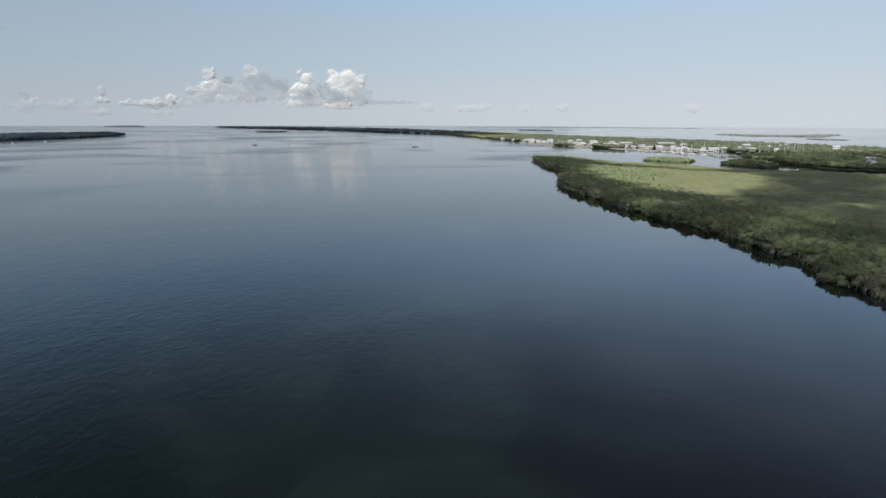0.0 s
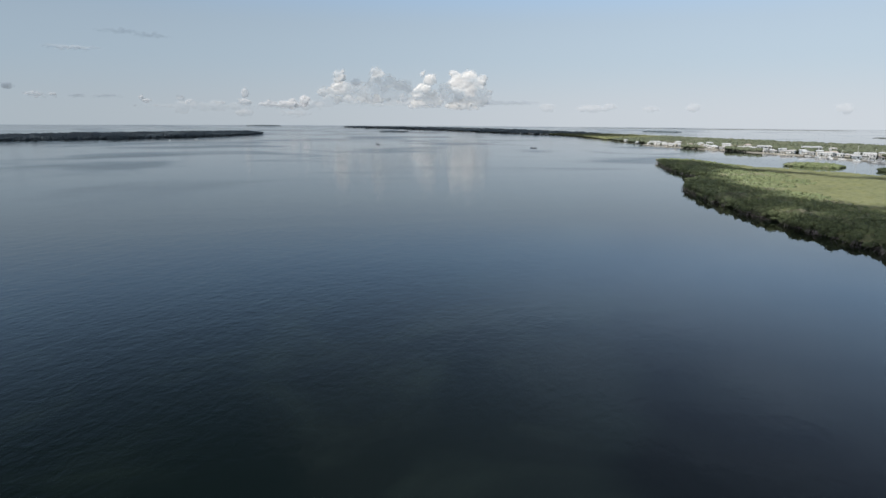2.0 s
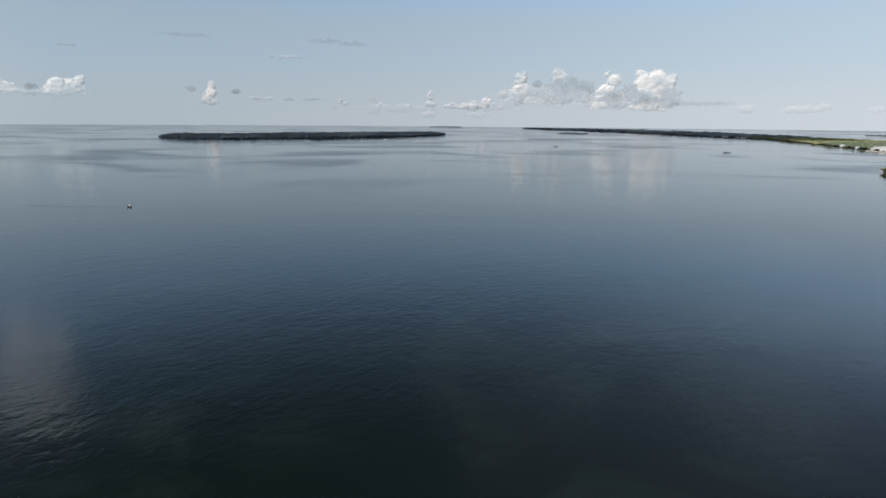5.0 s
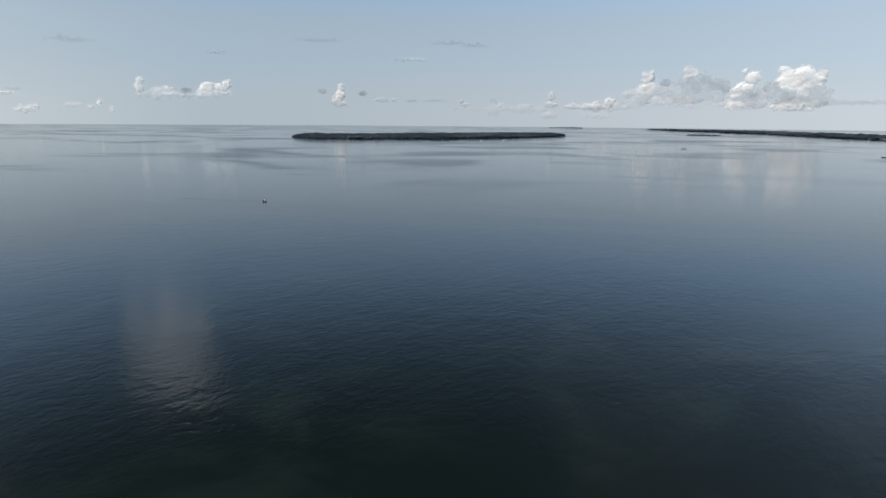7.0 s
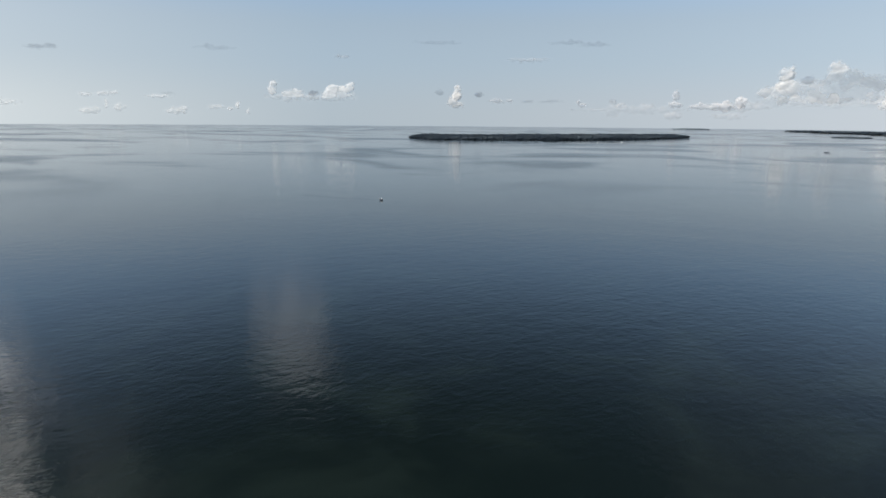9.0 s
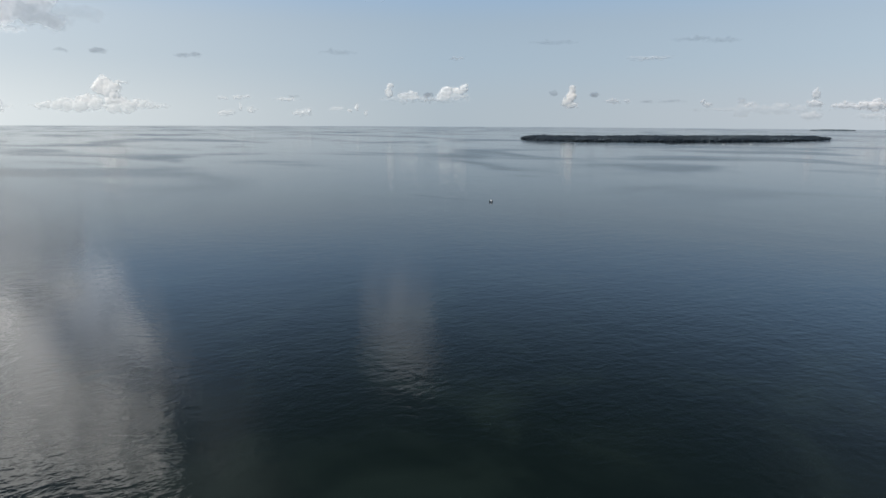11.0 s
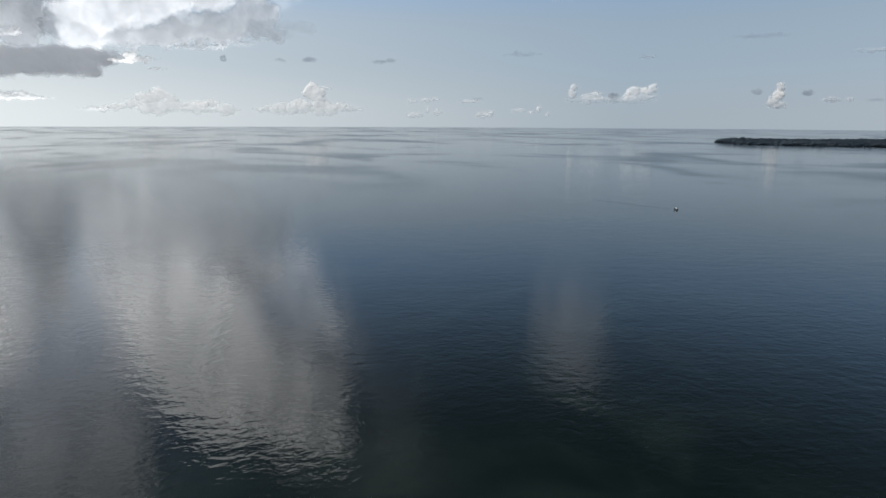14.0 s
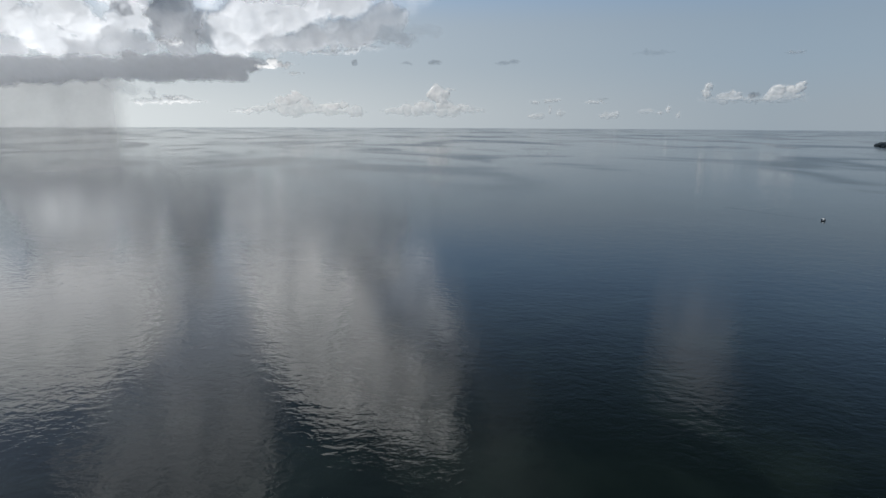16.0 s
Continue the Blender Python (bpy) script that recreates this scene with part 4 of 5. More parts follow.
def sailboat(x, y, turn, length, label):
    ob = empty("sailboat", pose(x, y, 0, 0, 0, turn), label, "boat", "moored sailing boats")
    part("hull", hull_mesh(bmesh.new(), length, length * 0.3, 1.1, 0.4, 0.5), GELCOAT, ob)
    cab = part("cabin", box(bmesh.new(), -length * 0.09, -length * 0.16, 0.7, length * 0.09, length * 0.18, 1.65, 0.12), GELCOAT, ob)
    for s in (-1, 1):
        part("cabin_window", box(bmesh.new(), s * length * 0.09 - 0.01, -length * 0.1, 1.2, s * length * 0.09 + 0.012, length * 0.12, 1.45), GLASS, cab)
    part("mast", rod(bmesh.new(), (0, length * 0.08, 0.8), (0, length * 0.08, length * 1.25), 0.19, 0.15), GELCOAT, ob)
    part("boom", rod(bmesh.new(), (0, length * 0.06, 2.4), (0, -length * 0.36, 2.5), 0.07, 0.06), ALLOY, ob)
    part("furled_sail", rod(bmesh.new(), (0, length * 0.04, 2.6), (0, -length * 0.34, 2.68), 0.16, 0.10), BLUEGREY, ob)
    return ob


small = skiff(-261.4, 179.7, -62, 2.3, NAVY, "small motor boat with dark hull and white console under way", False)
small.scale = (0.72, 0.72, 0.72)
skiff(-312, 1004, 60, 9, NAVY, "moored motor boat with dark hull in the open bay")
skiff(-44, 945, 80, 9.5, NAVY, "dark-hulled motor boat lying in the open bay")
skiff(-752, 1062, 40, 11, GELCOAT, "white motor boat anchored off the wooded island")
skiff(-740, 1130, 55, 10, GELCOAT, "white motor boat anchored off the wooded island")
for i, (x, y, t) in enumerate(((318, 700, 30), (322, 690, 20), (326, 662, 15), (315, 664, 40), (306, 790, 40), (296, 815, 50), (180, 1036, -10), (213, 985, 10))):
    skiff(x, y, t, 7.5, GELCOAT, "white motor boat moored at the waterfront", i % 2 == 0)
for i, (x, y) in enumerate(((322, 716), (330, 726), (316, 735), (308, 752), (326, 705), (303, 772), (312, 725), (299, 795))):
    sailboat(x, y, 20 + 25 * math.sin(i * 2.3), 9 + 2 * (i % 3), "white sailing boat with a bare alloy mast")
# masts of the boats in the marina basin behind the mangroves
basin = part("marina_basin", box(bmesh.new(), -62, -16, 0.61, 62, 16, 0.66), WATER, None)
basin.matrix_world = pose(425, 772, 0, 0, 0, 28)
tagged(basin, "narrow water of the marina basin", "water", kind="structure")
for i in range(12):
    k = (i - 5.5) / 5.5
    b = Vector((425, 772, 0.55)) + Vector((math.cos(radians(28)), math.sin(radians(28)), 0)) * k * 54 + Vector((-math.sin(radians(28)), math.cos(radians(28)), 0)) * (7 if i % 2 else -7)
    o = sailboat(b.x, b.y, 118 + 6 * math.sin(i * 1.9), 9.5 + (i * 7) % 4, "white sailing boat with a bare alloy mast in the marina")
    o.location.z = 0.6

# the wake of the boat under way: a narrow band of ruffled water behind it
bm = bmesh.new()
way = Vector((0.88, 0.47, 0))
side = Vector((-way.y, way.x, 0))
prev = None
for i in range(40):
    s = i / 39
    c = Vector((-261.4, 179.7, 0.006)) - way * (2.4 + 48 * s) + side * 2.0 * s * s
    w = 0.55 + 1.5 * s * (1 - 0.6 * s) + 0.3 * math.sin(i * 1.3)
    cur = [bm.verts.new(c + side * w), bm.verts.new(c - side * w)]
    if prev:
        bm.faces.new((prev[0], prev[1], cur[1], cur[0]))
    prev = cur
bmesh.ops.recalc_face_normals(bm, faces=bm.faces)
wake = part("boat_wake", bm, WAKE, None)
tagged(wake, "dark ruffled wake trailing behind the moving boat", "wake", kind="stuff")


# ---- clouds ----
def sky_point(az, el, dist):
    a, e = radians(az), radians(el)
    return np.array([-math.sin(a) * dist, math.cos(a) * dist, 40 + math.tan(e) * dist])


def ripple(x, y, seed):
    """Smooth gradient noise on arrays, about -0.7 to 0.7."""
    xi, yi = np.floor(x).astype(np.int64), np.floor(y).astype(np.int64)
    fx, fy = x - xi, y - yi

    def corner(i, j):
        h = ((xi + i) * 374761393 + (yi + j) * 668265263 + int(seed) * 974634777) & 0x7FFFFFFF
        h = ((h ^ (h >> 13)) * 1274126177) & 0x7FFFFFFF
        a = (h ^ (h >> 16)) * (2 * math.pi / 65536.0)
        return np.cos(a) * (fx - i) + np.sin(a) * (fy - j)
    u, w = fx ** 3 * (fx * (fx * 6 - 15) + 10), fy ** 3 * (fy * (fy * 6 - 15) + 10)
    return (corner(0, 0) * (1 - u) + corner(1, 0) * u) * (1 - w) + (corner(0, 1) * (1 - u) + corner(1, 1) * u) * w


def fractal(x, y, seed, octaves=4, gain=0.5):
    return sum(gain ** k * ripple(x * 2.03 ** k, y * 2.03 ** k, seed + 17 * k) for k in range(octaves))


def puffs(x, y, seed, octaves=3):
    """Rounded bumps with narrow creases between them, 0 to about 1."""
    return sum(0.55 ** k * np.abs(ripple(x * 2.1 ** k, y * 2.1 ** k, seed + 31 * k)) for k in range(octaves)) * 1.3


def smooth(x):
    x = np.clip(x, 0, 1)
    return x * x * (3 - 2 * x)


def heaped_cloud(name, dist, lobes, mat, label, cell=0.07, soft=0.30, rag=0.5, hang=0.0, kids=9, deep=0.42, torn=0.35, base=None):
    """Heaped cloud whose bulging face fades out at its rim.
    Lobes: heading, elevation, half width and half height in degrees, cover, thick (tones it from bright to grey); each
    carries smaller puffs.
    A hanging cloud leans out over its base."""
    own = np.random.default_rng(int(1000 * abs(lobes[0][0]) + 10 * len(lobes)))
    heads = []
    for az, el, rw, rh, cover, thick in lobes:
        m = min(rw, rh)
        heads.append((az, el, rw, rh, cover, thick, 0.0, min(0.9 * m + 0.1 * rw, 2.5 * soft + 0.2 * m)))
        for i in range(int(kids * (1.0 if max(rw, rh) > 3 * cell else 0.4))):
            a = own.uniform(-0.35, math.pi + 0.35) if own.random() < 0.75 else own.uniform(math.pi, 2 * math.pi)
            q = own.uniform(0.35, 0.95)
            k = own.uniform(0.22, 0.46) * (m * 0.7 + 0.3 * rw)
            heads.append((az + q * rw * math.cos(a), el + q * rh * math.sin(a), k * 1.15, k * own.uniform(0.75, 1.0), cover * own.uniform(0.85, 1.05), np.clip(thick + own.uniform(-0.12, 0.12), 0, 1),
                          m * math.sqrt(max(0, 1 - q * q)) * 0.75, k))
    h = np.array(heads)
    pad = 4 * cell + soft
    a0, a1 = (h[:, 0] - h[:, 2]).min() - pad, (h[:, 0] + h[:, 2]).max() + pad
    e0, e1 = (h[:, 1] - h[:, 3]).min() - pad, (h[:, 1] + h[:, 3]).max() + pad
    na, ne = int((a1 - a0) / cell) + 1, int((e1 - e0) / cell) + 1
    A, E = np.meshgrid(np.linspace(a0, a1, na), np.linspace(e0, e1, ne))
    seed = int(abs(a0) * 13) + 5
    wa = A + 0.9 * soft * fractal(A / (3 * soft), E / (3 * soft), seed, 4, 0.6)
    we = E + 0.7 * soft * fractal(A / (3 * soft), E / (3 * soft), seed + 3, 4, 0.6)
    rise, reach = np.zeros_like(A), np.full_like(A, -9.0)
    wsum, cov, thk = np.full_like(A, 1e-6), np.zeros_like(A), np.zeros_like(A)
    for az, el, rw, rh, cover, thick, z0, r in heads:
        r2 = ((wa - az) / rw) ** 2 + ((we - el) / rh) ** 2
        inside_it = np.sqrt(np.clip(1 - r2, 0, 1))
        z = np.where(r2 < 1, z0 + r * inside_it, 0)
        rise = np.maximum(rise, z)
        reach = np.maximum(reach, (1 - np.sqrt(r2)) * min(rw, rh))
        w = (smooth(1.3 - np.sqrt(r2)) + 1e-4) / (rw * rh + 0.02)
        wsum, cov, thk = wsum + w, cov + w * cover, thk + w * thick
    cov, thk = cov / wsum, thk / wsum
    lump = puffs(A / (2.2 * soft), E / (2.2 * soft), seed + 9)
    edge = reach + 0.45 * soft + rag * soft * (lump - 0.5) + 0.35 * rag * soft * fractal(A / soft, E / soft, seed + 21, 3, 0.6)
    fade = smooth(edge / soft) * cov * np.clip(1 + torn * fractal(A / (4 * soft), E / (3 * soft), seed + 40, 4, 0.6), 0, 1.25)
    if base is not None:
        fade *= smooth((E - base + 0.5 * soft * fractal(A / (4 * soft), E * 0 + 0.5, seed + 50, 3)) / soft)
    fade = np.clip(fade, 0, 1)
    thk = np.clip(thk + 0.22 * fractal(A / (5 * soft), E / (4 * soft), seed + 60, 4, 0.55), 0, 1)
    out = radians(1) * dist * deep * (rise + 0.35 * soft * lump * np.clip(reach / soft, 0, 1) + hang * (E - e0))
    d = dist - out
    ra, re = np.radians(A), np.radians(E)
    v = np.stack([-np.sin(ra) * d, np.cos(ra) * d, 40 + np.tan(re) * d], -1).reshape(-1, 3)
    k = (np.arange(ne - 1)[:, None] * na + np.arange(na - 1)[None, :]).ravel()
    quads = np.stack([k, k + 1, k + na + 1, k + na], 1)
    fade, thk = fade.ravel(), thk.ravel()
    quads = quads[(fade[quads] > 0.012).any(1)]
    # pieces that do not touch are clouds of their own
    root = np.arange(len(fade))
    while True:
        low = root[quads].min(1)
        nxt = root.copy()
        np.minimum.at(nxt, quads.ravel(), np.repeat(low, 4))
        nxt = nxt[nxt]
        if (nxt == root).all():
            break
        root = nxt
    piece = root[quads[:, 0]]
    for p in np.unique(piece):
        mine = quads[piece == p]
        if len(mine) < 14 or fade[mine].max() < 0.06:
            continue
        used, mine = np.unique(mine, return_inverse=True)
        me = np_mesh(name, v[used], mine.reshape(-1, 4))
        me.attributes.new("fade", "FLOAT", "POINT").data.foreach_set("value", fade[used].astype(np.float32))
        me.attributes.new("thick", "FLOAT", "POINT").data.foreach_set("value", thk[used].astype(np.float32))
        tagged(link_mesh(name, me, mat), label, "cloud", "clouds")


# the great cumulus over the key: three heaps side by side
heaped_cloud("cumulus_cloud", 4500, [(20.65, 3.74, 0.52, 0.7, 0.75, 0.3), (20.66, 2.89, 0.78, 0.65, 0.8, 0.3), (21.7, 2.42, 0.93, 0.55, 0.45, 0.4), (19.25, 2.45, 1.25, 0.71, 0.5, 0.5), (17.33, 4.22, 0.47, 0.45, 0.7, 0.3),
              (16.8, 3.47, 1.25, 0.8, 0.6, 0.75), (15.7, 2.78, 1.78, 0.76, 0.55, 1), (15.24, 3.28, 1.15, 0.45, 0.5, 0.9), (19.78, 1.83, 1.57, 0.36, 0.7, 0.3), (17.16, 1.65, 1.26, 0.46, 0.75, 0.3),
              (18.1, 1.5, 3.46, 0.3, 0.25, 0.5), (14.69, 1.82, 0.84, 0.51, 0.5, 0.5),
              (18.0, 2.4, 3.6, 1.1, 0.15, 0.8), (15.0, 1.5, 7.5, 0.5, 0.10, 0.6)],
             CLOUD, "broad heaped white cumulus with grey shaded folds", 0.05, 0.36, 0.55, 0.38, 5, 0.19, 0.7, base=1.2)
heaped_cloud("cumulus_cloud", 4450, [(13.01, 4.19, 0.26, 0.25, 0.8, 0.2), (12.43, 3.59, 0.47, 0.55, 0.9, 0.2), (12.07, 3.79, 0.31, 0.4, 0.8, 0.3), (13.09, 2.79, 0.68, 0.55, 0.95, 0.2), (13.5, 2.49, 0.42, 0.45, 0.8, 0.2),
              (12.5, 2.19, 0.78, 0.61, 0.6, 0.7), (13.38, 1.42, 0.89, 0.46, 0.85, 0.3), (11.81, 1.68, 0.68, 0.51, 0.45, 0.6), (12.8, 1.9, 1.3, 1.0, 0.25, 0.7)],
             CLOUD, "narrow white cumulus tower beside larger ones", 0.045, 0.24, 0.6, 0.12, 6, 0.20, 0.6, base=1.0)
heaped_cloud("cumulus_cloud", 4500, [(9.74, 3.4, 0.87, 1.0, 0.95, 0.2), (8.73, 3.84, 0.82, 0.74, 0.95, 0.2), (10.07, 4.14, 0.46, 0.45, 0.8, 0.2), (9.31, 2.7, 0.93, 0.8, 0.9, 0.35), (7.95, 3.39, 0.71, 0.69, 0.75, 0.4),
              (7.46, 3.79, 0.46, 0.39, 0.75, 0.3), (7.65, 2.2, 0.92, 1.0, 0.5, 0.7), (10.75, 2.8, 0.83, 0.65, 0.45, 0.8), (10.37, 2.14, 1.04, 0.45, 0.5, 1), (9.07, 1.94, 1.29, 0.25, 0.6, 0.9),
              (9.72, 1.33, 1.19, 0.46, 0.9, 0.2), (8.64, 1.24, 0.88, 0.35, 0.85, 0.2), (9.2, 2.3, 2.0, 1.2, 0.3, 0.8)],
             CLOUD, "tall bright white cumulus tower with a bulging top", 0.045, 0.27, 0.6, 0.14, 6, 0.20, 0.6, base=0.9)
# low rows over the horizon, in haze
heaped_cloud("cumulus_cloud", 4650, [(28.91, 2.33, 0.3, 0.5, 0.6, 0.2), (28.94, 1.53, 0.55, 0.3, 0.55, 0.3), (29.08, 0.58, 0.75, 0.3, 0.35, 0.2), (26.77, 1.36, 0.97, 0.25, 0.55, 0.2), (25.24, 1.38, 1.08, 0.35, 0.6, 0.2),
              (23.84, 1.69, 0.47, 0.51, 0.8, 0.2), (24.74, 0.57, 1.24, 0.2, 0.25, 0.3)],
             CLOUD_FAR, "low bank of hazy cream cumulus over the horizon", 0.05, 0.16, 0.7)
heaped_cloud("cumulus_cloud", 4700, [(44.58, 1.82, 0.78, 0.18, 0.45, 0.3), (43.42, 1.85, 0.29, 0.18, 0.4, 0.3), (37.16, 1.75, 0.18, 0.19, 0.6, 0.2), (36.81, 1.51, 0.37, 0.19, 0.5, 0.2), (34.17, 1.7, 0.29, 0.24, 0.3, 0.7),
              (33.46, 1.47, 0.53, 0.24, 0.4, 0.3), (31.03, 1.41, 0.44, 0.2, 0.4, 0.3), (24.21, 1.29, 2.58, 0.2, 0.3, 0.5), (32.76, 1.09, 4.36, 0.15, 0.16, 0.9)],
             CLOUD_FAR, "low scattered hazy cumulus over the horizon", 0.05, 0.14, 0.8)
heaped_cloud("cumulus_cloud", 4600, [(48.28, 2.84, 0.34, 0.39, 0.85, 0.2), (48.31, 2.28, 0.42, 0.52, 0.9, 0.2), (48.67, 1.71, 0.53, 0.43, 0.75, 0.3), (48.28, 1.51, 0.65, 0.26, 0.6, 0.4)],
             CLOUD, "small upright white cumulus tower", 0.045, 0.22, 0.4, -1.2, deep=0.22, kids=4)
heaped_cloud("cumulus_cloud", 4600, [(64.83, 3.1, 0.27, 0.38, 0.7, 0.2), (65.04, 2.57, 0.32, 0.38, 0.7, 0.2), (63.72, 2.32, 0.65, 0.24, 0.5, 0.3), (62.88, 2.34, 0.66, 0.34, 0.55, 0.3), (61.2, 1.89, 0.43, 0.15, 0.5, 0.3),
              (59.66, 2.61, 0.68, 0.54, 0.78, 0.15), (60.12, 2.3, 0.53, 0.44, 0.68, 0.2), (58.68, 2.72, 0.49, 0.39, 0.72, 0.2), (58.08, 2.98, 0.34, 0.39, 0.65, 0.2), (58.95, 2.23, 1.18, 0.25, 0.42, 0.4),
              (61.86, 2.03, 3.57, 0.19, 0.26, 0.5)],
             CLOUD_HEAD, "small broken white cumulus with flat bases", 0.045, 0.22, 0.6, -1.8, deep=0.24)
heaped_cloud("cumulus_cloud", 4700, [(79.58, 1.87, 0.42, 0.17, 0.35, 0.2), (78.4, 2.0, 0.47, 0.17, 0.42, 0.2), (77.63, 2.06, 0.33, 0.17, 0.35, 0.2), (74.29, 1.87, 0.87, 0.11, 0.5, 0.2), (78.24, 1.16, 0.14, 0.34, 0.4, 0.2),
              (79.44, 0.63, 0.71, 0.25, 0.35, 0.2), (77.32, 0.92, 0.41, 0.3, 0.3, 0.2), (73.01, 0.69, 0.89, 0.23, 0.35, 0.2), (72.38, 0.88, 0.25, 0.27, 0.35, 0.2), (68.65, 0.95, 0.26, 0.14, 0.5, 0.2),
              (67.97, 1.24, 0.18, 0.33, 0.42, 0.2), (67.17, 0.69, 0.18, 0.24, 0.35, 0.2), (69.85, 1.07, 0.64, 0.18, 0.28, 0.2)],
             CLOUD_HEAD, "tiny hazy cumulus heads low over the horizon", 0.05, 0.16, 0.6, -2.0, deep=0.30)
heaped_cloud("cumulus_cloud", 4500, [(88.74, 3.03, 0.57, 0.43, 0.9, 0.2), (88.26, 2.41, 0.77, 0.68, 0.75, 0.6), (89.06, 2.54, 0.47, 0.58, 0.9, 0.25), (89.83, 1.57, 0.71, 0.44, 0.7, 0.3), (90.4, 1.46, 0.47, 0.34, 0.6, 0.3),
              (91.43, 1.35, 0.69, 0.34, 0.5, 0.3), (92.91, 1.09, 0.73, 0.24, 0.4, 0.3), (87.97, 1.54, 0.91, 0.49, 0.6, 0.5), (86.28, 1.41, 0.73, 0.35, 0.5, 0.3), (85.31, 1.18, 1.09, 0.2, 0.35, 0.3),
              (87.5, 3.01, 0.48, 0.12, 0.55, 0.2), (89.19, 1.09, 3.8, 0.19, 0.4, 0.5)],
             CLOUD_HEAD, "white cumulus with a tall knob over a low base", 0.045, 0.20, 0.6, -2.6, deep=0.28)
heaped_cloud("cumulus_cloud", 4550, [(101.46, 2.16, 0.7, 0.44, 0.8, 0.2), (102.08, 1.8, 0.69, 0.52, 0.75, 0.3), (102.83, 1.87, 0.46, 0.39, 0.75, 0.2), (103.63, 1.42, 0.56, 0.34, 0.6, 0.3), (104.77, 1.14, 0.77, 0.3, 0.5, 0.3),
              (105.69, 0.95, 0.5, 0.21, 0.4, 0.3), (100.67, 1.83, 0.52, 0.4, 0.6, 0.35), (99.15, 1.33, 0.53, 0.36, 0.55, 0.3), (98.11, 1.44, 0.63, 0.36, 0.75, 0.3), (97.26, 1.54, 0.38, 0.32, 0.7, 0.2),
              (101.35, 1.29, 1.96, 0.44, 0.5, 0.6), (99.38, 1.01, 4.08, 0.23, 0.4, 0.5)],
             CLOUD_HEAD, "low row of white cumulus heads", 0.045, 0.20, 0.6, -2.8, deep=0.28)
heaped_cloud("cumulus_cloud", 4700, [(1.5, 1.2, 0.7, 0.35, 0.25, 0.3), (-2.5, 1.15, 1.3, 0.3, 0.3, 0.3), (-4, 1.3, 0.6, 0.3, 0.3, 0.3), (-7.5, 1.1, 0.7, 0.25, 0.25, 0.3), (-11, 1.2, 0.5, 0.35, 0.3, 0.3), (-22, 1.1, 0.6, 0.4, 0.3, 0.3)],
             CLOUD_FAR, "faint pinkish cumulus heads in the haze", 0.06, 0.16, 0.8)

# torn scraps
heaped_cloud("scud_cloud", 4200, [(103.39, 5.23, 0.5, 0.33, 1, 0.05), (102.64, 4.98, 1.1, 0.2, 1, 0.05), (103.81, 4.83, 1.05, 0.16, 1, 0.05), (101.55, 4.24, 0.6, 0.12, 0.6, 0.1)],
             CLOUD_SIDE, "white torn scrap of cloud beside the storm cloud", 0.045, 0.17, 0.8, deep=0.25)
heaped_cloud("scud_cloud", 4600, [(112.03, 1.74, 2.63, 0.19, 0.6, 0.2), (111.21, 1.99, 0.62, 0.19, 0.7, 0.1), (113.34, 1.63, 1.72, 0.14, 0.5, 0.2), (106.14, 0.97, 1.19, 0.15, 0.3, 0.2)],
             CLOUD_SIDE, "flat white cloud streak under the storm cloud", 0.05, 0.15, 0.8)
heaped_cloud("scud_cloud", 4400, [(41.8, 5.46, 1.7, 0.16, 0.35, 0.1), (40.6, 5.5, 0.7, 0.13, 0.3, 0.1)], CLOUD_FAR, "thin pinkish white cloud streak high in the sky", 0.05, 0.18, 0.3, kids=2, deep=0.2)
heaped_cloud("scud_cloud", 4400, [(58.8, 5.62, 0.6, 0.14, 0.5, 0.1)], CLOUD_FAR, "small white scrap of cloud", 0.05, 0.15, 0.3, kids=2, deep=0.2)
heaped_cloud("scud_cloud", 4650, [(4.9, 1.66, 2.3, 0.16, 0.30, 0.8), (6.4, 1.66, 1.2, 0.2, 0.30, 0.8)], CLOUD_GREY, "thin grey cloud streak trailing from a cumulus", 0.05, 0.17, 0.1, kids=0, deep=0.2, torn=0.15)
for az, el, w, h, cover in ((46.3, 2.43, 0.39, 0.22, 0.5), (41.8, 1.79, 0.52, 0.12, 0.3), (39.7, 1.84, 0.98, 0.12, 0.25), (19.15, 3.4, 0.40, 0.33, 0.5), (49.9, 2.57, 0.36, 0.2, 0.4),
                            (61.46, 2.37, 0.43, 0.24, 0.55), (73.6, 2.15, 0.4, 0.08, 0.3), (34.2, 1.87, 0.31, 0.15, 0.3), (96.2, 5.28, 0.3, 0.27, 0.5), (91.4, 5.3, 0.46, 0.12, 0.4), (88.9, 5.39, 0.61, 0.21, 0.5),
                            (82.6, 5.33, 0.65, 0.14, 0.4), (81.6, 5.45, 0.4, 0.22, 0.45), (38.4, 6.9, 1.5, 0.16, 0.25), (36.0, 6.7, 1.2, 0.16, 0.25), (50.2, 6.95, 1.9, 0.16, 0.2), (69.5, 6.0, 1.5, 0.16, 0.2)):
    heaped_cloud("scud_cloud", 4300, [(az, el, w, h, cover, 0.9), (az - 0.45 * w, el + 0.25 * h, 0.45 * w, 0.8 * h, cover, 0.9)], CLOUD_GREY, "small thin grey scrap of cloud", 0.05, 0.17, 0.3, kids=2)

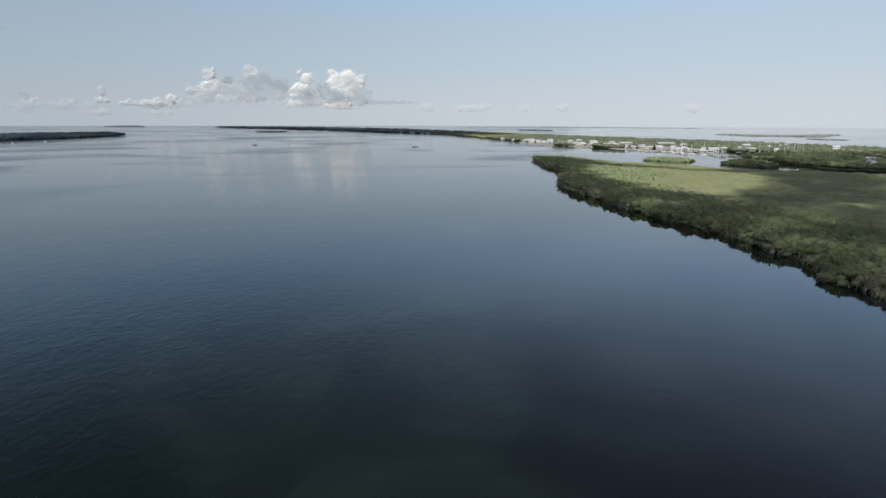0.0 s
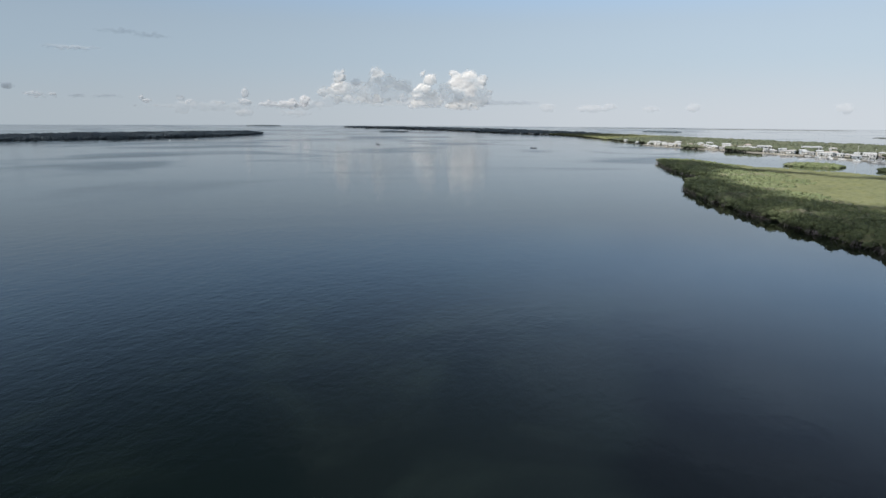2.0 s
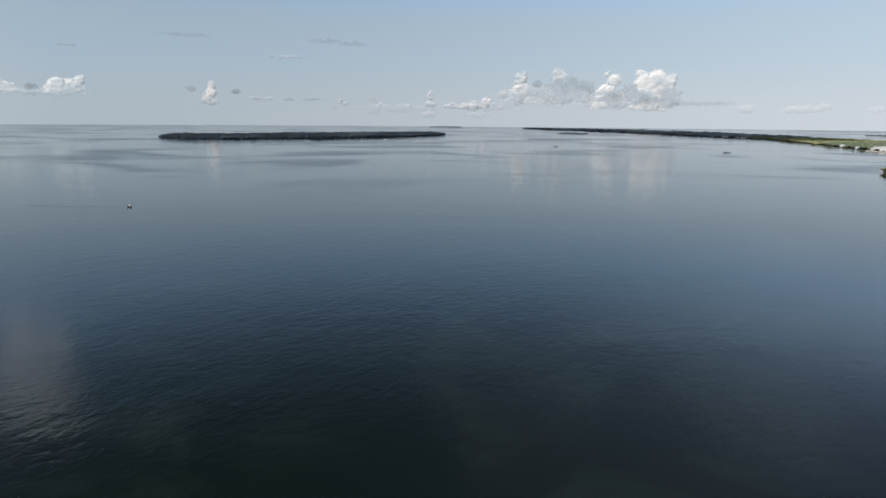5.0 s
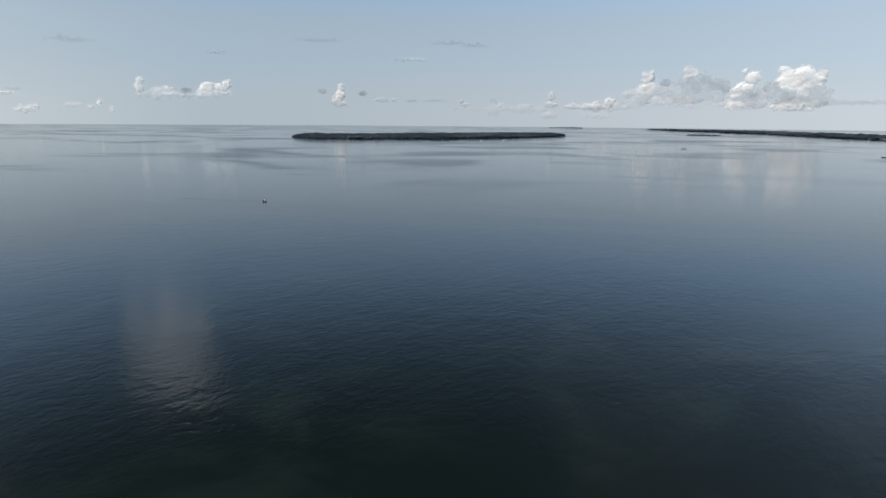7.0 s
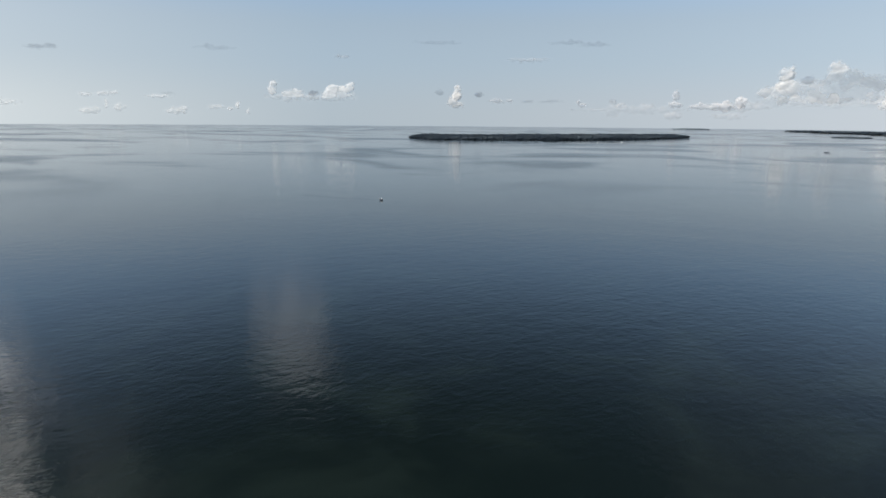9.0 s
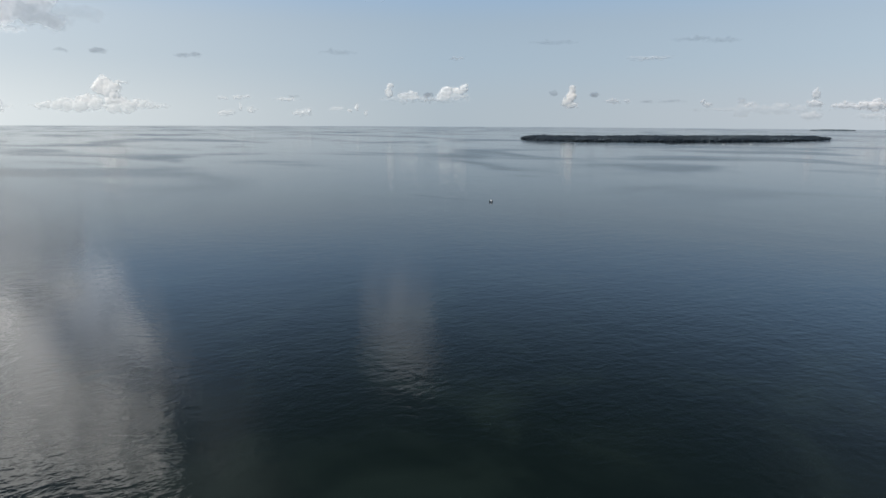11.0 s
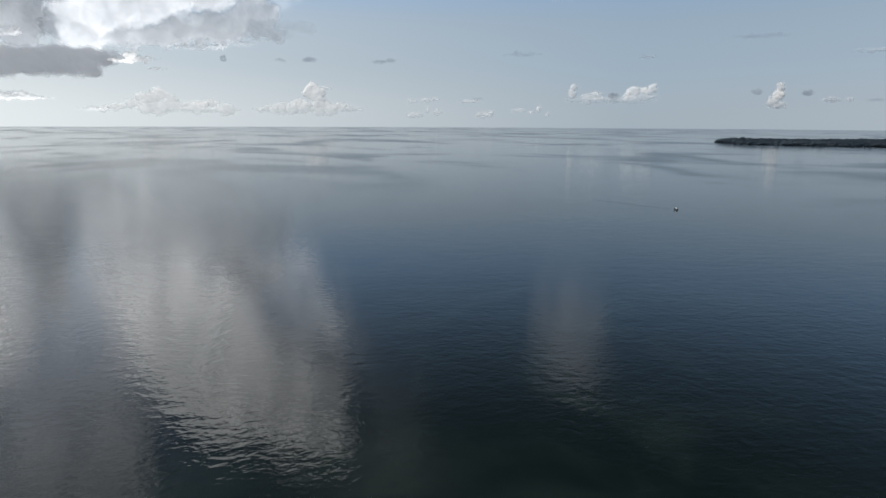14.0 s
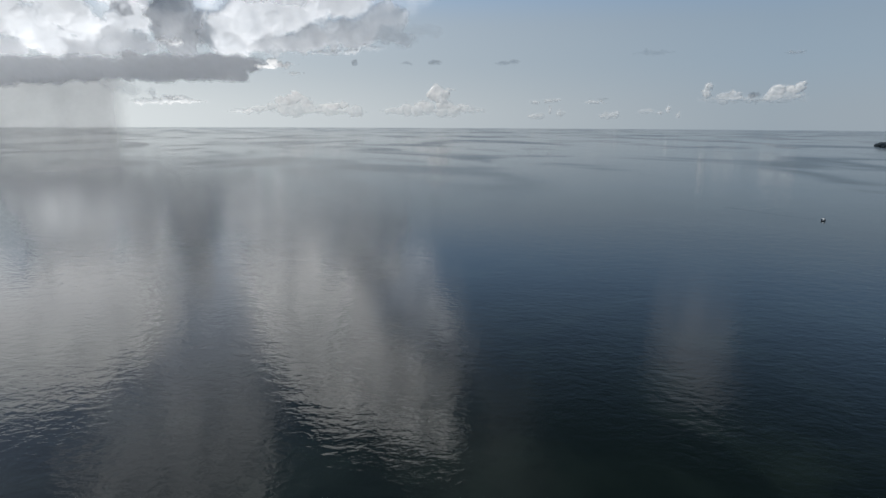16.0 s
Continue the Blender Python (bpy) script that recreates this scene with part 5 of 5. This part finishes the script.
# the storm cloud: a flat dark bank low down, white heaps and a dark column above it, and a bright mass beside them
heaped_cloud("storm_cloud", 4600, [(125.57, 3.45, 3.61, 1.04, 1, 0.95), (121.4, 3.9, 3.99, 1.09, 1, 0.95), (117.22, 4.14, 4.36, 1.05, 1, 1), (112.67, 4.38, 4.29, 1.13, 1, 1), (108.69, 4.58, 3.64, 1.12, 1, 1),
              (106.12, 4.99, 2.11, 0.75, 1, 0.95), (115.94, 2.92, 1.0, 0.5, 0.3, 0.9), (114.86, 2.65, 0.7, 0.5, 0.3, 0.9), (113.4, 2.36, 0.34, 0.42, 0.4, 0.7), (111.88, 1.88, 0.35, 0.19, 0.6, 0.8)],
             CLOUD_STORM, "long flat dark grey base of the storm cloud", 0.08, 0.40, 0.25, 1.7, 1, 0.1, 0.05)
heaped_cloud("storm_cloud", 4750, [(121.03, 7.07, 1.73, 1.46, 1, 0.12), (122.45, 7.54, 1.18, 1.35, 1, 0.45), (119.88, 6.06, 1.49, 1.16, 1, 0.2), (117.49, 7.23, 1.75, 1.05, 1, 0.15), (115.48, 7.63, 1.05, 0.94, 1, 0.2),
              (117.83, 5.78, 2.33, 0.94, 1, 0.7), (115.02, 6.12, 2.13, 1.13, 1, 0.72), (122.99, 5.32, 1.39, 1.01, 1, 0.5), (119.08, 8.25, 2.25, 1.22, 1, 0.45), (113.98, 8.46, 1.24, 1.49, 1, 0.15),
              (120.26, 10.68, 3.25, 1.94, 1, 0.12), (115.33, 11.23, 3.58, 2.03, 1, 0.12), (114.97, 8.81, 0.89, 0.59, 1, 0.9)],
             CLOUD_STORM, "heaped sunlit white cumulus above the dark bank", 0.08, 0.46, 0.5, 1.0, 10, 0.15, 0.05)
heaped_cloud("storm_cloud", 4700, [(110.95, 8.55, 1.6, 2.1, 1, 0.8), (110.68, 6.49, 1.67, 1.44, 1, 0.85), (111.94, 8.91, 1.19, 1.21, 1, 0.9), (109.58, 7.58, 0.98, 1.61, 1, 0.95), (111.78, 7.32, 1.29, 1.32, 1, 0.85),
              (110.5, 11.93, 1.3, 2.51, 1, 0.7)],
             CLOUD_STORM, "tall dark grey column of the storm cloud", 0.08, 0.55, 0.5, 0.5, 8, 0.2, 0.05)
heaped_cloud("scud_cloud", 4150, [(112.13, 6.68, 0.43, 0.27, 0.85, 0.05), (111.2, 6.47, 0.61, 0.27, 0.85, 0.05), (111.71, 6.57, 0.52, 0.18, 0.6, 0.2)],
             CLOUD_STORM, "small bright torn scrap before the dark column", 0.05, 0.2, 0.8)
heaped_cloud("storm_cloud", 4650, [(106.88, 7.59, 2.21, 1.91, 1, 0.15), (104.73, 8.73, 2.91, 1.9, 1, 0.08), (101.37, 9.43, 3.09, 1.64, 1, 0.08), (97.18, 10.27, 2.77, 1.23, 1, 0.2), (104.86, 6.53, 2.83, 0.74, 1, 0.45),
              (101.49, 6.83, 2.92, 0.75, 1, 0.6), (99.01, 7.38, 2.72, 0.94, 0.95, 0.6), (96.25, 7.98, 2.51, 1.23, 0.9, 0.54), (93.45, 8.84, 2.23, 1.41, 0.8, 0.52), (92.2, 7.72, 1.84, 0.72, 0.55, 0.7),
              (90.15, 8.08, 1.54, 0.48, 0.2, 0.7), (103.11, 12.44, 5.15, 2.6, 1, 0.05), (95.38, 12.58, 3.96, 2.0, 0.9, 0.6)],
             CLOUD_STORM, "great sunlit white cumulus mass with grey underside", 0.08, 0.70, 0.30, 0.9, 7, 0.13, 0.08)
heaped_cloud("scud_cloud", 4150, [(98.56, 6.11, 1.4, 0.19, 0.5, 0.1), (96.55, 6.3, 0.81, 0.24, 0.6, 0.1), (94.51, 6.63, 1.02, 0.19, 0.3, 0.2)],
             CLOUD_STORM, "bright torn fringe under the storm cloud", 0.06, 0.2, 0.8)


def cloud_layer(az0, az1, el0, el1, height, bulge, label, slant=0.0, seed=0.0, mat=None, n=70, soft=0.42, taper=0.0):
    """A bulging layer of bright cloud, open beneath, lit through by the sun above it."""
    v, fade = [], []
    for i in range(n + 1):
        for j in range(n + 1):
            sx, sy = 2 * i / n - 1, 2 * j / n - 1
            el = (el0 + el1) / 2 + sy * (el1 - el0) / 2
            az = (az0 + az1) / 2 + sx * (az1 - az0) / 2 * (1 - taper * sy) + slant * sy
            d = height / math.tan(radians(el))
            p = np.array([-math.sin(radians(az)) * d, math.cos(radians(az)) * d, 40 + height])
            r = (abs(sx) ** 2.6 + abs(sy) ** 2.6) ** (1 / 2.6)
            rag = r + 0.30 * noise.fractal(Vector((sx * 2.2 + seed, sy * 2.2, seed)), 0.9, 2.0, 4)
            p[2] += bulge * (max(0, 1 - r * r) ** 0.5 + 0.35 * noise.fractal(Vector((sx * 4 + seed, sy * 4, 1)), 0.8, 2.0, 4))
            v.append(p)
            e = min(1, max(0, (1.0 - rag) / soft))
            fade.append(e * e * (3 - 2 * e))
    k = (np.arange(n)[:, None] * (n + 1) + np.arange(n)[None, :]).ravel()
    v, fade, quads = np.array(v), np.array(fade, np.float32), np.stack([k, k + n + 1, k + n + 2, k + 1], 1)
    used, quads = np.unique(quads[(fade[quads] > 0).any(1)], return_inverse=True)
    me = np_mesh("cloud_layer", v[used], quads.reshape(-1, 4))
    me.attributes.new("fade", "FLOAT", "POINT").data.foreach_set("value", fade[used])
    return tagged(link_mesh("cloud_layer", me, mat or SHEET), label, "cloud", "clouds")


cloud_layer(88.6, 106.8, 8.2, 28.5, 760, 110, "bright sunlit cloud layer mirrored in the bay", -8.1, 1.0, taper=-0.12, soft=0.34)
cloud_layer(110.4, 138, 8.2, 20.0, 760, 110, "bright sunlit cloud layer mirrored in the bay", 1.0, 4.0, soft=0.34)
cloud_layer(102, 124, 19, 35, 900, 80, "thin grey-white cloud layer mirrored in the bay", 0.0, 9.0, SHEET_MID, soft=0.4)
cloud_layer(103, 117, 8.5, 25, 700, 40, "thin grey-white cloud layer mirrored in the bay", 0.0, 19.0, SHEET_MID, soft=0.5)
cloud_layer(84, 100, 8.5, 25, 700, 40, "thin grey-white cloud layer mirrored in the bay", -2.0, 23.0, SHEET_MID, soft=0.6)
cloud_layer(70, 98, 16, 40, 700, 20, "faint cloud layer mirrored in the bay", -3.0, 29.0, SHEET_FAINT, soft=1.1)
cloud_layer(59.2, 69.0, 10.3, 26, 620, 12, "small bright cloud layer mirrored in the bay", -0.9, 7.0, SHEET_THIN, soft=0.85)

# two unseen veils added only to brighten what the water mirrors
cloud_layer(-130, 45, 6, 66, 1500, 60, "added unseen veil that brightens the mirrored sky", 0.0, 11.0, VEIL, 70, 0.85)
cloud_layer(-72, 20, 5.5, 29, 1400, 60, "added unseen veil that brightens the mirrored sky", 0.0, 14.0, VEIL_THICK, 70, 0.85)

# rain that falls from the dark base
cols, rws, fades = 60, 12, []
bm = bmesh.new()
net = []
for i in range(cols + 1):
    az = 136 - 21.0 * i / cols
    d = 4800 + 25 * math.sin(i * 0.35)
    top = sky_point(az, 4.6, d)
    net.append([bm.verts.new((top[0], top[1], 0.5 + (top[2] - 0.5) * j / rws)) for j in range(rws + 1)])
    side_fade = min(1.0, (1 - i / cols) * 14.0) ** 1.3
    fades += [side_fade * min(1.0, 0.75 + 0.25 * j / rws) * (1.0 if j < rws - 3 else (rws - j) / 4 + 0.25) for j in range(rws + 1)]
for p, q in zip(net[:-1], net[1:]):
    for j in range(rws):
        bm.faces.new((p[j], q[j], q[j + 1], p[j + 1])).smooth = True
rain = part("rain_shaft", bm, RAIN, None)
rain.data.attributes.new("fade", "FLOAT", "POINT").data.foreach_set("value", np.array(fades, np.float32))
tagged(rain, "grey curtain of rain under the storm cloud", "rain", kind="stuff")

# unseen clouds added overhead, whose shadows lie on the land and leave sunny gaps
def overhead(high, x0, x1, y0, y1, step, keep, label):
    """An unseen broken layer of cumulus, added to shade the ground (x0 to x1, y0 to y1) where keep says so."""
    heap, rim = Heap(), Heap()
    shift = np.array([sun_way.x, sun_way.y]) / sun_way.z * high
    for gx0 in np.arange(x0, x1, step):
        for gy0 in np.arange(y0, y1, step):
            p = np.array([gx0, gy0]) + rng.uniform(-0.35, 0.35, 2) * step
            k = keep(p)
            if k > 0:
                v, fc = ICO[1]
                s = rng.uniform(0.82, 1.05) * step
                (heap if k > 0.5 else rim).add(v * np.array([s, s, s * 0.8]) * (1 + 0.25 * wobble(v * 1.0 + p[0], 0.6))[:, None] + np.array([*(p + shift), high]), fc)
    v = heap.v + rim.v
    me = np_mesh("overhead_cloud", np.concatenate(v), np.concatenate(heap.f + [f + heap.n for f in rim.f]))
    me.materials.append(OVERCAST)
    me.materials.append(OVERCAST_RIM)
    n_thick = sum(len(f) for f in heap.f)
    me.polygons.foreach_set("material_index", (np.arange(len(me.polygons)) >= n_thick).astype(np.int32))
    ob = new("overhead_cloud", me)
    return tagged(ob, label, "cloud", "clouds")


SUNNY = [(112, 460), (119, 385), (134, 338), (150, 322), (184, 358), (232, 430), (222, 462), (196, 484), (160, 508), (128, 520)]      # the gap's bright patch
BEYOND = [(135, 640), (150, 565), (208, 498), (246, 494), (262, 560), (262, 720), (135, 720)]      # sunlit far rim of the peninsula


def over_peninsula(p):
    """How thick the cloud is whose shadow falls on a place."""
    if math.hypot(p[0] - 414, p[1] - 578) < 24:
        return 0
    near = 1e9
    for lit in (SUNNY, BEYOND):
        if inside(p[None], lit)[0]:
            return 0
        near = min(near, off_line(p[None], lit + lit[:1])[0])
    return 0 if near < 4 else 0.3 if near < 16 else 1


def fine_part(p):
    return 30 < p[0] < 300 and 280 < p[1] < 640


overhead(520.0, 38, 296, 288, 632, 11, over_peninsula, "broken cumulus overhead that shades the mangrove peninsula")
overhead(520.0, 30, 740, 50, 800, 20, lambda p: 0 if fine_part(p) or p[1] > (760 if p[0] > 318 else 600) else 0.3 if p[1] > 545 and p[0] > 318 else over_peninsula(p), "broken cumulus overhead that shades the mangrove peninsula")
# two more, set high enough to stay out of view, darken far land
overhead(3000.0, -1300, -780, 820, 1700, 95, lambda p: 1.0 * (off_line(p[None], [(-1150, 930), (-930, 1150), (-850, 1640)])[0] < 150), "unseen cloud added to shade the wooded island")
overhead(4000.0, -1500, 120, 1650, 3700, 130, lambda p: 1.0 * (off_line(p[None], [(-1290, 3440), (-534, 2560), (-150, 2150), (60, 1750)])[0] < 330), "unseen cloud added to shade the far end of the key")
